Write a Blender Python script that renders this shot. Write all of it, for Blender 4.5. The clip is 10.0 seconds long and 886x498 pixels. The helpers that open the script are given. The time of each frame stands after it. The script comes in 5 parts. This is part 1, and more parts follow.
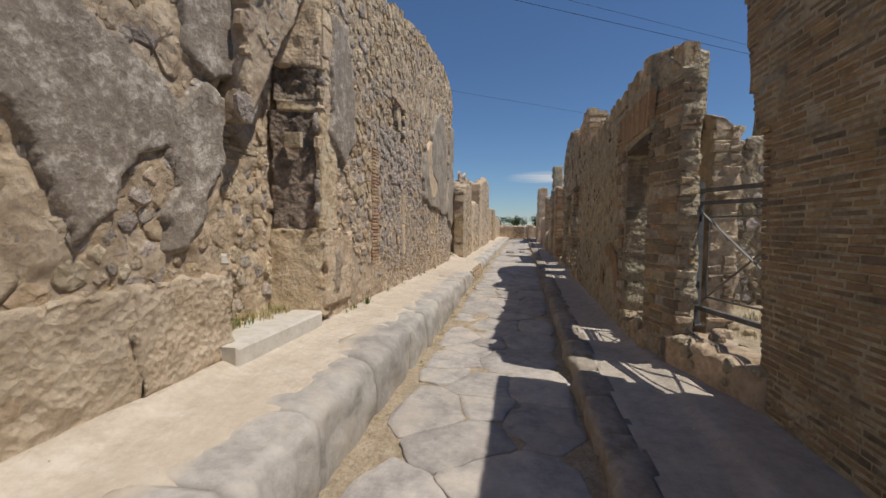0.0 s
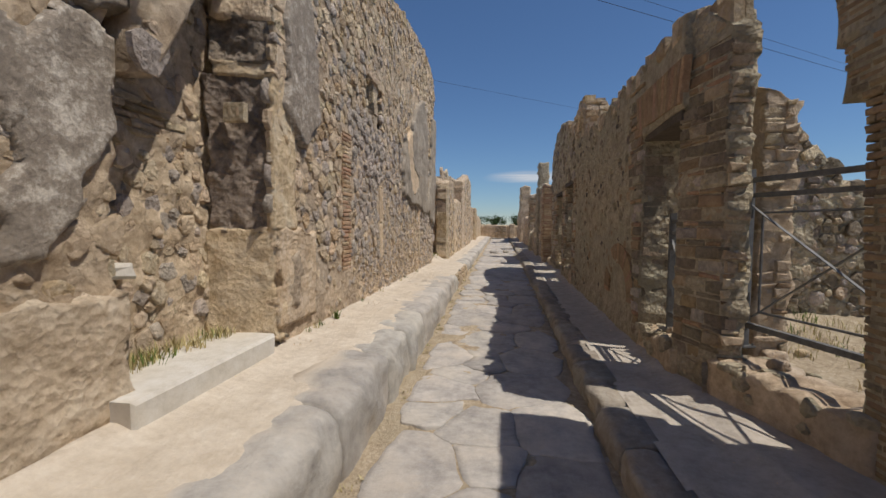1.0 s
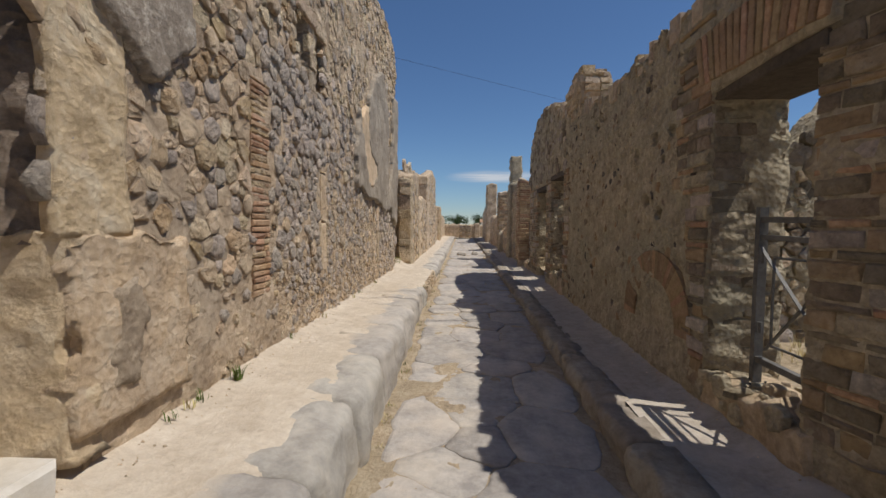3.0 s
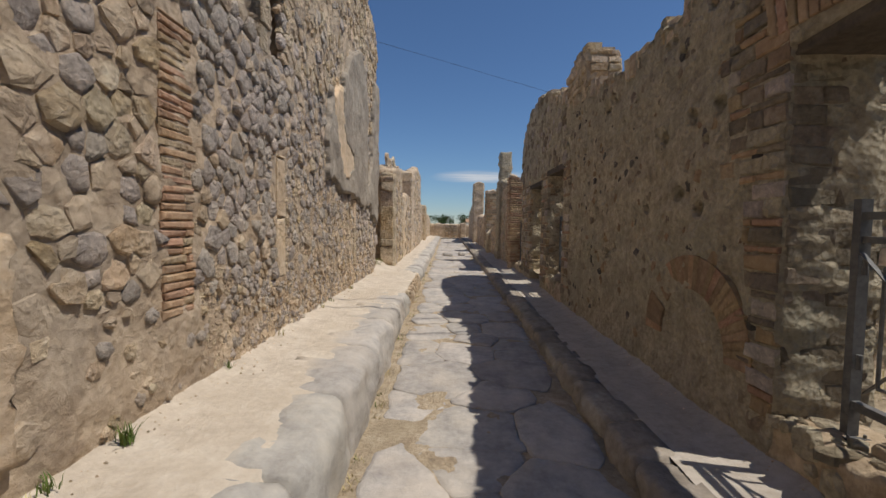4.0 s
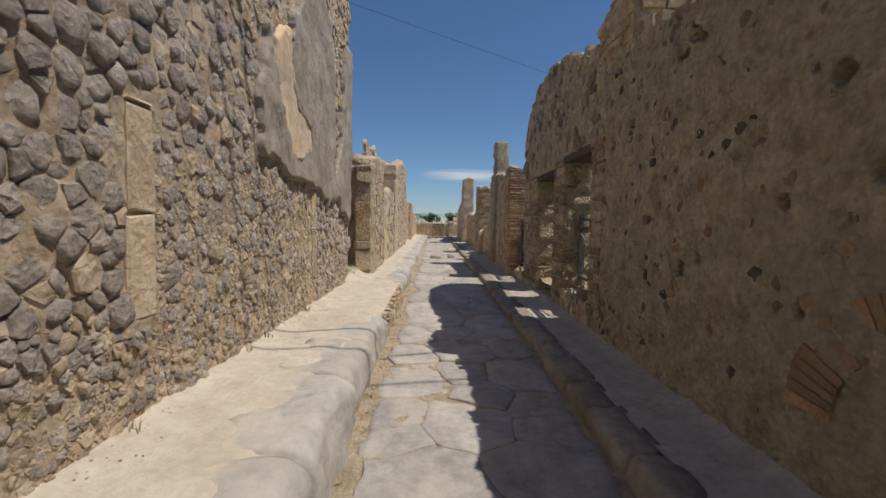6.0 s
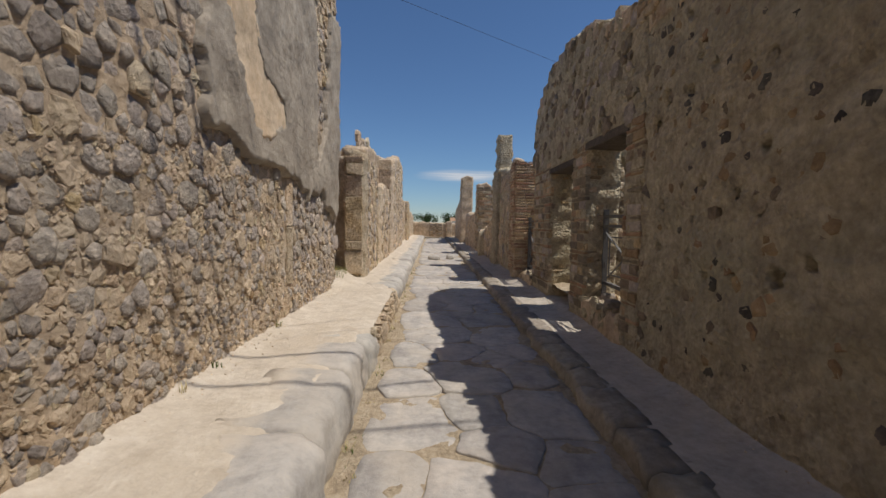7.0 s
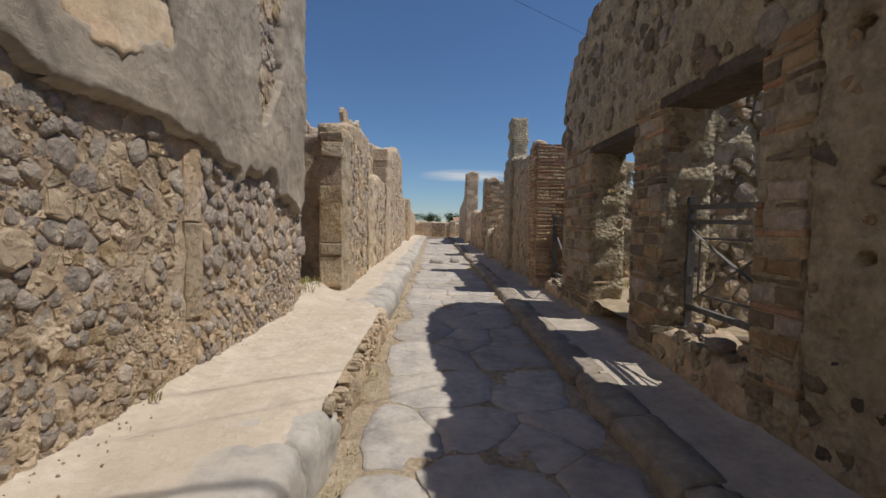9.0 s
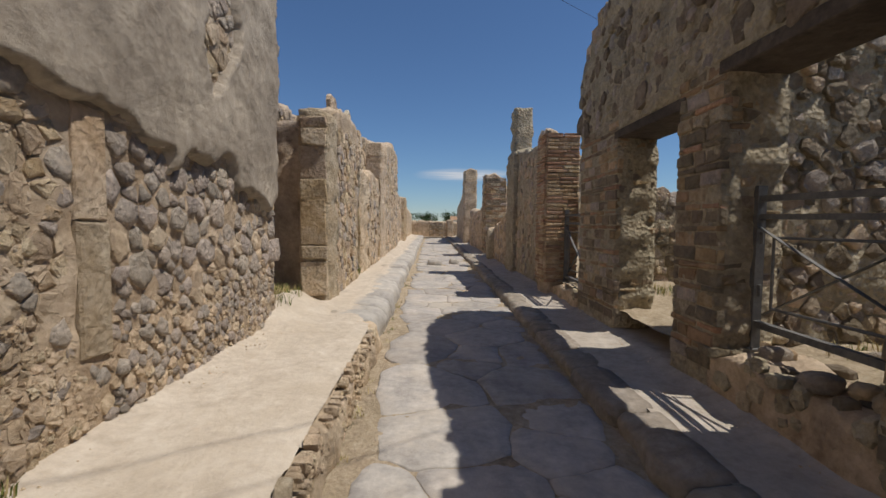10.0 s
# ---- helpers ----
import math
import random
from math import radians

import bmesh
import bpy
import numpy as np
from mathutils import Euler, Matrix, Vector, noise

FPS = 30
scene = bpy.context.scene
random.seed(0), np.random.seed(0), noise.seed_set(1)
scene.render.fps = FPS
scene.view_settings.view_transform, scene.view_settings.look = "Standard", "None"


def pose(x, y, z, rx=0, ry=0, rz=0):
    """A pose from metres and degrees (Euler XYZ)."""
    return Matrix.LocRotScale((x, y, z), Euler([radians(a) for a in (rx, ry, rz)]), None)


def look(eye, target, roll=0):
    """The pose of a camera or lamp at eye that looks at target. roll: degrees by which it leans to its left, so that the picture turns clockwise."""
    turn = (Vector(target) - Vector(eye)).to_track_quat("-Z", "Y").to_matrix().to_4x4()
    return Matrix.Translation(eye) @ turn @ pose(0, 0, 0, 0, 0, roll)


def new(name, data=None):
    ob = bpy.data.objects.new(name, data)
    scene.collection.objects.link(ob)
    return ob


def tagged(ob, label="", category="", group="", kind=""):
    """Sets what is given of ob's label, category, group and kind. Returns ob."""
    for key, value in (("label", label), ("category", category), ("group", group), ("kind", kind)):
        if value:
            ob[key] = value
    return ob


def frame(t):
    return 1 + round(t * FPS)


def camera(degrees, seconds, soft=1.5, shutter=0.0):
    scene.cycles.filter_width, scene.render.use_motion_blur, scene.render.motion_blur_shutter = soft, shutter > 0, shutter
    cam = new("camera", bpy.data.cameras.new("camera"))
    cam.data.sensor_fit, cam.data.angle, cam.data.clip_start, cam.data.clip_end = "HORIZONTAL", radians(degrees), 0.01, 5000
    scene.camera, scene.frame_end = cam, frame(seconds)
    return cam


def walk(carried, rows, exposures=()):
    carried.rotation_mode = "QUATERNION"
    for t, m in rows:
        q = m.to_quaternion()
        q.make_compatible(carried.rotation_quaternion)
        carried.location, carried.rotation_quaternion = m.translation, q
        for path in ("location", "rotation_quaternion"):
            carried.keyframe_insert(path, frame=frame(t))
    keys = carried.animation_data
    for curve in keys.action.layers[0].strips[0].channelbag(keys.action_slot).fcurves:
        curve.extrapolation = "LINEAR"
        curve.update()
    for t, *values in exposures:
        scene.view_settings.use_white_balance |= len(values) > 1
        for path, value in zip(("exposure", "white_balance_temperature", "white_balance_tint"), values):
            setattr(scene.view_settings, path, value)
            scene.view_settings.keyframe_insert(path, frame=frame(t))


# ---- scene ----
cam = camera(92.0, 10.0)
PATH = [
    (0, (0.142, 0.988, 1.634), (-0.217, 2.953, 1.533), 0.6),
    (0.5, (0.012, 1.531, 1.621), (-0.302, 3.503, 1.518), 0.5),
    (1, (-0.128, 2.053, 1.627), (-0.392, 4.033, 1.524), 0.5),
    (1.5, (-0.239, 2.567, 1.645), (-0.456, 4.552, 1.54), 0.4),
    (2, (-0.296, 3.074, 1.662), (-0.471, 5.064, 1.557), 0.4),
    (2.5, (-0.388, 3.557, 1.658), (-0.517, 5.55, 1.554), 0.3),
    (4, (-0.501, 5.075, 1.622), (-0.519, 7.072, 1.517), 0.8),
    (4.5, (-0.471, 5.537, 1.623), (-0.461, 7.534, 1.518), 0.7),
    (5, (-0.513, 6.072, 1.65), (-0.484, 8.069, 1.541), 0.8),
    (5.5, (-0.529, 6.575, 1.656), (-0.494, 8.571, 1.543), 0.9),
    (7, (-0.601, 8.161, 1.599), (-0.542, 10.157, 1.49), 1.1),
    (7.5, (-0.59, 8.692, 1.553), (-0.541, 10.689, 1.445), 1.1),
    (8, (-0.584, 9.233, 1.541), (-0.538, 11.229, 1.434), 1.0),
    (8.5, (-0.578, 9.746, 1.551), (-0.533, 11.743, 1.443), 1.0),
    (9, (-0.568, 10.22, 1.558), (-0.523, 12.216, 1.449), 1.0),
    (9.5, (-0.559, 10.687, 1.551), (-0.511, 12.683, 1.442), 0.9),
    (10, (-0.593, 11.125, 1.55), (-0.534, 13.121, 1.438), 0.6),
]
walk(cam, [(t, look(eye, target, roll)) for t, eye, target, roll in PATH])

# ---- world and sun ----
SUN_WAY = Vector((-0.505, 0.105, -1.0)).normalized()
world = bpy.data.worlds.new("world")
scene.world = world
world.use_nodes = True
wn = world.node_tree.nodes
sky = wn.new("ShaderNodeTexSky")
sky.sky_type = "NISHITA"
sky.sun_disc = False
sky.sun_elevation = math.asin(-SUN_WAY.z)
sky.sun_rotation = math.atan2(-SUN_WAY.x, -SUN_WAY.y)
sky.air_density, sky.dust_density, sky.ozone_density, sky.altitude = 1.0, 0.0, 10.0, 0
wn["Background"].inputs["Strength"].default_value = 0.083
world.node_tree.links.new(sky.outputs["Color"], wn["Background"].inputs["Color"])
sun_data = bpy.data.lights.new("sun", "SUN")
sun_data.energy, sun_data.angle, sun_data.color = 3.75, radians(0.5), (1.0, 0.94, 0.86)
sun_lamp = new("sun", sun_data)
sun_lamp.matrix_world = look(-SUN_WAY * 40, (0, 0, 0))
scene.view_settings.exposure = 0.0


# ---- materials ----
def material(name, base, dark, light, grain=14.0, stain=0.9, bump=0.5, rough=0.92, vary=0.35, pits=0.5, tint=None, metal=0.0, stain_amount=0.5):
    """A mineral surface: fine grain, pits, broad stains and a change from piece to piece."""
    m = bpy.data.materials.new(name)
    m.use_nodes = True
    n, l = m.node_tree.nodes, m.node_tree.links
    bsdf = n["Principled BSDF"]
    bsdf.inputs["Roughness"].default_value = rough
    bsdf.inputs["Metallic"].default_value = metal
    bsdf.inputs["Specular IOR Level"].default_value = 0.25
    co = n.new("ShaderNodeTexCoord")

    def tex(scale, detail, rough_=0.6):
        t = n.new("ShaderNodeTexNoise")
        t.inputs["Scale"].default_value, t.inputs["Detail"].default_value, t.inputs["Roughness"].default_value = scale, detail, rough_
        l.new(co.outputs["Object"], t.inputs["Vector"])
        return t

    fine, broad, mid = tex(grain, 7, 0.7), tex(stain, 5, 0.62), tex(grain * 0.28, 5)
    ramp = n.new("ShaderNodeValToRGB")
    r = ramp.color_ramp
    r.elements[0].position, r.elements[0].color = 0.37, (*dark, 1)
    r.elements[1].position, r.elements[1].color = 0.64, (*light, 1)
    e = r.elements.new(0.5)
    e.color = (*base, 1)
    both = n.new("ShaderNodeMath")
    both.operation = "ADD"
    half = n.new("ShaderNodeMath")
    half.operation = "MULTIPLY"
    half.inputs[1].default_value = 0.5
    l.new(fine.outputs["Fac"], both.inputs[0])
    l.new(mid.outputs["Fac"], both.inputs[1])
    l.new(both.outputs[0], half.inputs[0])
    l.new(half.outputs[0], ramp.inputs["Fac"])
    # broad stains
    sr = n.new("ShaderNodeValToRGB")
    sr.color_ramp.elements[0].position, sr.color_ramp.elements[1].position = 0.46, 0.68
    l.new(broad.outputs["Fac"], sr.inputs["Fac"])
    mix = n.new("ShaderNodeMix")
    mix.data_type = "RGBA"
    mix.blend_type = "MIX"
    sc = n.new("ShaderNodeMath")
    sc.operation = "MULTIPLY"
    sc.inputs[1].default_value = stain_amount
    l.new(sr.outputs["Color"], sc.inputs[0])
    l.new(sc.outputs[0], mix.inputs["Factor"])
    l.new(ramp.outputs["Color"], mix.inputs["A"])
    mix.inputs["B"].default_value = (*(tint or dark), 1)
    # piece to piece
    info, geo = n.new("ShaderNodeObjectInfo"), n.new("ShaderNodeNewGeometry")
    add = n.new("ShaderNodeMath")
    add.operation = "ADD"
    fr = n.new("ShaderNodeMath")
    fr.operation = "FRACT"
    l.new(info.outputs["Random"], add.inputs[0])
    l.new(geo.outputs["Random Per Island"], add.inputs[1])
    l.new(add.outputs[0], fr.inputs[0])
    rng = n.new("ShaderNodeMapRange")
    rng.inputs["To Min"].default_value, rng.inputs["To Max"].default_value = 1 - vary, 1 + vary
    l.new(fr.outputs[0], rng.inputs["Value"])
    hue = n.new("ShaderNodeMapRange")
    hue.inputs["To Min"].default_value, hue.inputs["To Max"].default_value = 0.5 - 0.018 * vary / 0.35, 0.5 + 0.018 * vary / 0.35
    sw = n.new("ShaderNodeMath")
    sw.operation = "MULTIPLY"
    sw.inputs[1].default_value = 7.31
    fr2 = n.new("ShaderNodeMath")
    fr2.operation = "FRACT"
    l.new(fr.outputs[0], sw.inputs[0])
    l.new(sw.outputs[0], fr2.inputs[0])
    l.new(fr2.outputs[0], hue.inputs["Value"])
    hsv = n.new("ShaderNodeHueSaturation")
    l.new(mix.outputs["Result"], hsv.inputs["Color"])
    l.new(rng.outputs["Result"], hsv.inputs["Value"])
    l.new(hue.outputs["Result"], hsv.inputs["Hue"])
    l.new(hsv.outputs["Color"], bsdf.inputs["Base Color"])
    # relief
    vor = n.new("ShaderNodeTexVoronoi")
    vor.inputs["Scale"].default_value = grain * 1.3
    l.new(co.outputs["Object"], vor.inputs["Vector"])
    pm = n.new("ShaderNodeMath")
    pm.operation = "MULTIPLY_ADD"
    pm.inputs[1].default_value = pits
    lump = tex(grain * 0.55, 9, 0.75)
    lm = n.new("ShaderNodeMath")
    lm.operation = "MULTIPLY_ADD"
    lm.inputs[1].default_value = 1.6
    l.new(lump.outputs["Fac"], lm.inputs[0])
    l.new(half.outputs[0], lm.inputs[2])
    l.new(vor.outputs["Distance"], pm.inputs[0])
    l.new(lm.outputs[0], pm.inputs[2])
    b = n.new("ShaderNodeBump")
    b.inputs["Strength"].default_value, b.inputs["Distance"].default_value = bump, 0.04
    l.new(pm.outputs[0], b.inputs["Height"])
    l.new(b.outputs["Normal"], bsdf.inputs["Normal"])
    return m


MORTAR = material("lime_mortar", (0.537, 0.409, 0.275), (0.327, 0.236, 0.151), (0.746, 0.601, 0.428), 11, 0.8, 0.8, tint=(0.402, 0.343, 0.275), vary=0.04)
MORTAR_GREY = material("grey_mortar", (0.451, 0.355, 0.257), (0.267, 0.203, 0.147), (0.633, 0.512, 0.379), 12, 1.0, 0.8, tint=(0.309, 0.276, 0.245), vary=0.04)
MORTAR_SMOOTH = material("worn_render", (0.472, 0.392, 0.271), (0.299, 0.244, 0.168), (0.661, 0.571, 0.405), 15, 0.9, 0.9, tint=(0.377, 0.351, 0.253), vary=0.05, pits=1.3)
MORTAR_TAN = material("tan_rough_coat", (0.62, 0.485, 0.338), (0.42, 0.318, 0.212), (0.77, 0.64, 0.475), 13, 1.3, 0.9, tint=(0.43, 0.365, 0.285), vary=0.05, pits=0.9)
LAVA = material("grey_lava", (0.44, 0.375, 0.315), (0.30, 0.255, 0.215), (0.66, 0.555, 0.45), 22, 2.0, 0.9, vary=0.17, tint=(0.589, 0.474, 0.358))
LAVA_DARK = material("dark_lava", (0.125, 0.108, 0.09), (0.08, 0.069, 0.058), (0.19, 0.162, 0.134), 26, 2.0, 0.9, vary=0.4, tint=(0.2, 0.165, 0.125))
RUBBLE_DARK = material("blackened_rubble", (0.33, 0.262, 0.2), (0.18, 0.142, 0.112), (0.52, 0.42, 0.32), 14, 3.2, 1.0, vary=0.1, tint=(0.17, 0.138, 0.112), pits=1.0)
TUFF = material("tan_tuff", (0.645, 0.50, 0.335), (0.43, 0.32, 0.205), (0.83, 0.68, 0.485), 20, 2.0, 1.0, vary=0.2, tint=(0.459, 0.382, 0.298))
LIME = material("pale_limestone", (0.612, 0.490, 0.343), (0.404, 0.308, 0.198), (0.781, 0.668, 0.499), 15, 1.6, 1.0, vary=0.16, tint=(0.650, 0.445, 0.250))
OCHRE = material("ochre_sandstone", (0.541, 0.391, 0.227), (0.361, 0.246, 0.133), (0.673, 0.543, 0.372), 16, 1.5, 1.0, vary=0.14, tint=(0.409, 0.354, 0.292))
PIER = material("pale_ochre_sandstone", (0.70, 0.535, 0.345), (0.52, 0.38, 0.228), (0.80, 0.67, 0.485), 16, 1.5, 0.7, vary=0.1, tint=(0.5, 0.42, 0.33))
BRICK = material("fired_brick", (0.413, 0.252, 0.150), (0.264, 0.152, 0.090), (0.527, 0.363, 0.239), 26, 2.2, 0.5, vary=0.2, tint=(0.344, 0.269, 0.191))
BRICK_PALE = material("yellow_brick", (0.325, 0.225, 0.128), (0.23, 0.155, 0.087), (0.41, 0.305, 0.19), 24, 2.0, 0.5, vary=0.18, tint=(0.26, 0.185, 0.115))
PLASTER = material("grey_plaster", (0.33, 0.273, 0.213), (0.215, 0.177, 0.138), (0.70, 0.625, 0.52), 24, 1.5, 0.5, vary=0.03, pits=0.3, tint=(0.27, 0.22, 0.172), stain_amount=0.7)
PLASTER_TAN = material("tan_plaster", (0.40, 0.338, 0.262), (0.27, 0.222, 0.17), (0.52, 0.445, 0.35), 11, 1.3, 0.5, vary=0.03, pits=0.3, tint=(0.29, 0.243, 0.19), stain_amount=0.8)
# tuff with the shade of the east side put into its colour
TUFF_SHADE = material("brown_tuff", (0.30, 0.235, 0.16), (0.19, 0.145, 0.095), (0.41, 0.335, 0.24), 18, 1.6, 1.0, vary=0.2, tint=(0.23, 0.20, 0.155))
PLASTER_PALE = material("pale_plaster", (0.607, 0.463, 0.315), (0.434, 0.324, 0.212), (0.751, 0.595, 0.424), 9, 1.4, 0.35, vary=0.06, pits=0.2, tint=(0.665, 0.437, 0.242))
BASALT = material("paving_basalt", (0.405, 0.372, 0.334), (0.295, 0.271, 0.247), (0.53, 0.487, 0.433), 12, 1.7, 0.4, rough=0.8, vary=0.1, pits=0.25, tint=(0.565, 0.487, 0.39))
KERB = material("kerb_basalt", (0.420, 0.389, 0.346), (0.280, 0.257, 0.229), (0.546, 0.508, 0.451), 9, 1.6, 0.45, rough=0.85, vary=0.12, pits=0.3, tint=(0.597, 0.526, 0.427))
DUST = material("pale_dust", (0.575, 0.495, 0.395), (0.475, 0.40, 0.312), (0.665, 0.59, 0.485), 15, 0.8, 0.5, rough=0.97, vary=0.03, pits=0.3, tint=(0.530, 0.445, 0.339), stain_amount=0.6)
GRIT = material("tan_grit", (0.44, 0.35, 0.24), (0.30, 0.235, 0.16), (0.56, 0.47, 0.35), 24, 1.4, 0.7, rough=0.97, vary=0.03, tint=(0.36, 0.30, 0.20))
# browner kerb basalt, also darkened so its colour holds the street's shade
KERB_SHADE = material("brown_kerb_basalt", (0.32, 0.278, 0.225), (0.215, 0.183, 0.146), (0.43, 0.382, 0.316), 11, 1.8, 0.6, rough=0.88, vary=0.14, pits=0.5, tint=(0.25, 0.205, 0.15))
PAVE = material("pavement_grit", (0.445, 0.393, 0.328), (0.35, 0.304, 0.25), (0.535, 0.48, 0.41), 16, 1.0, 0.35, rough=0.95, vary=0.03, pits=0.2, tint=(0.419, 0.359, 0.292))
MARBLE = material("threshold_stone", (0.60, 0.555, 0.48), (0.50, 0.455, 0.38), (0.67, 0.635, 0.575), 10, 1.5, 0.25, vary=0.05, pits=0.2, tint=(0.625, 0.554, 0.444))
STEEL = material("galvanised_steel", (0.15, 0.147, 0.142), (0.10, 0.099, 0.097), (0.20, 0.196, 0.188), 30, 3.0, 0.05, rough=0.62, vary=0.05, pits=0.0, metal=0.25)
WOOD = material("dark_lintel_wood", (0.10, 0.08, 0.062), (0.06, 0.048, 0.038), (0.15, 0.12, 0.09), 18, 2.0, 0.4, vary=0.1)
CABLE = material("black_cable", (0.03, 0.03, 0.035), (0.02, 0.02, 0.022), (0.05, 0.05, 0.05), 20, 3, 0.0, vary=0.0)
GRASS = material("dry_grass", (0.50, 0.41, 0.20), (0.30, 0.26, 0.11), (0.62, 0.54, 0.31), 12, 1.5, 0.0, vary=0.3)
GREEN = material("low_weed", (0.139, 0.182, 0.045), (0.077, 0.112, 0.025), (0.231, 0.252, 0.076), 12, 1.5, 0.0, vary=0.4)
LEAF = material("pine_leaf", (0.05, 0.085, 0.028), (0.025, 0.045, 0.015), (0.085, 0.125, 0.045), 4, 0.6, 0.0, vary=0.35)
BARK = material("bark", (0.14, 0.10, 0.07), (0.08, 0.06, 0.04), (0.2, 0.15, 0.1), 10, 2, 0.6)
ROOF = material("roof_tile", (0.42, 0.24, 0.15), (0.3, 0.16, 0.1), (0.5, 0.32, 0.22), 8, 1, 0.3)
WHITE = material("white_wall", (0.72, 0.68, 0.6), (0.6, 0.56, 0.5), (0.8, 0.77, 0.7), 6, 1, 0.2)


def dusty(mat_, x0, x1, colour):
    """Trodden dust that thins out over a stone from x0 to x1."""
    n, l = mat_.node_tree.nodes, mat_.node_tree.links
    bsdf = n["Principled BSDF"]
    old = bsdf.inputs["Base Color"].links[0].from_socket
    co, sep, noi = n.new("ShaderNodeTexCoord"), n.new("ShaderNodeSeparateXYZ"), n.new("ShaderNodeTexNoise")
    noi.inputs["Scale"].default_value, noi.inputs["Detail"].default_value = 3.2, 8
    l.new(co.outputs["Object"], sep.inputs[0])
    l.new(co.outputs["Object"], noi.inputs["Vector"])
    far = n.new("ShaderNodeMapRange")
    far.inputs["From Min"].default_value, far.inputs["From Max"].default_value = x1, x0
    far.inputs["To Min"].default_value, far.inputs["To Max"].default_value = -0.75, 0.55
    l.new(sep.outputs["X"], far.inputs["Value"])
    add = n.new("ShaderNodeMath")
    l.new(far.outputs["Result"], add.inputs[0])
    l.new(noi.outputs["Fac"], add.inputs[1])
    sharp = n.new("ShaderNodeMapRange")
    sharp.inputs["From Min"].default_value, sharp.inputs["From Max"].default_value = 0.25, 0.75
    l.new(add.outputs[0], sharp.inputs["Value"])
    mix = n.new("ShaderNodeMix")
    mix.data_type = "RGBA"
    l.new(sharp.outputs["Result"], mix.inputs["Factor"])
    l.new(old, mix.inputs["A"])
    mix.inputs["B"].default_value = (*colour, 1)
    l.new(mix.outputs["Result"], bsdf.inputs["Base Color"])


KERB_DUSTY = material("dusty_kerb_basalt", (0.420, 0.389, 0.346), (0.300, 0.277, 0.249), (0.526, 0.488, 0.431), 9, 1.6, 0.45, rough=0.85, vary=0.12, pits=0.3, tint=(0.57, 0.50, 0.41))
dusty(KERB_DUSTY, -1.82, -1.35, (0.565, 0.487, 0.389))
GROUND = material("far_earth", (0.34, 0.28, 0.19), (0.24, 0.19, 0.12), (0.45, 0.38, 0.27), 3, 0.1, 0.4, vary=0.02)


# ---- tools ----
def lerp(xs, ys):
    return lambda v: float(np.interp(v, xs, ys))


def nz(x, y=0.0, z=0.0):
    return noise.noise(Vector((x, y, z)))


def fbm(x, y, z=0.0, octaves=4):
    return noise.fractal(Vector((x, y, z)), 0.9, 2.1, octaves)


def part(name, verts, faces, mat_, parent=None, label="", smooth=True):
    me = bpy.data.meshes.new(name)
    me.from_pydata([tuple(v) for v in verts], [], faces)
    me.materials.append(mat_)
    if smooth:
        me.polygons.foreach_set("use_smooth", [True] * len(me.polygons))
    me.update()
    ob = new(name, me)
    if parent is not None:
        ob.parent = parent
    if label:
        ob["label"] = label
    return ob


class Heap:
    """Gathers many pieces into one mesh."""

    def __init__(self):
        self.v, self.f = [], []

    def add(self, verts, faces):
        k = len(self.v)
        self.v += [tuple(p) for p in verts]
        self.f += [[i + k for i in f] for f in faces]

    def put(self, name, mat_, parent=None, label="", smooth=True, kind="stuff"):
        if self.v:
            ob = part(name, self.v, self.f, mat_, parent, label, smooth)
            if kind:
                ob["kind"] = kind
            return ob


# frames of reference: u along the wall, d out of its face, w up
def west(x):
    return lambda u, d, w: (x + d, u, w)


def east(x):
    return lambda u, d, w: (x - d, u, w)


def facing(y):
    return lambda u, d, w: (u, y - d, w)


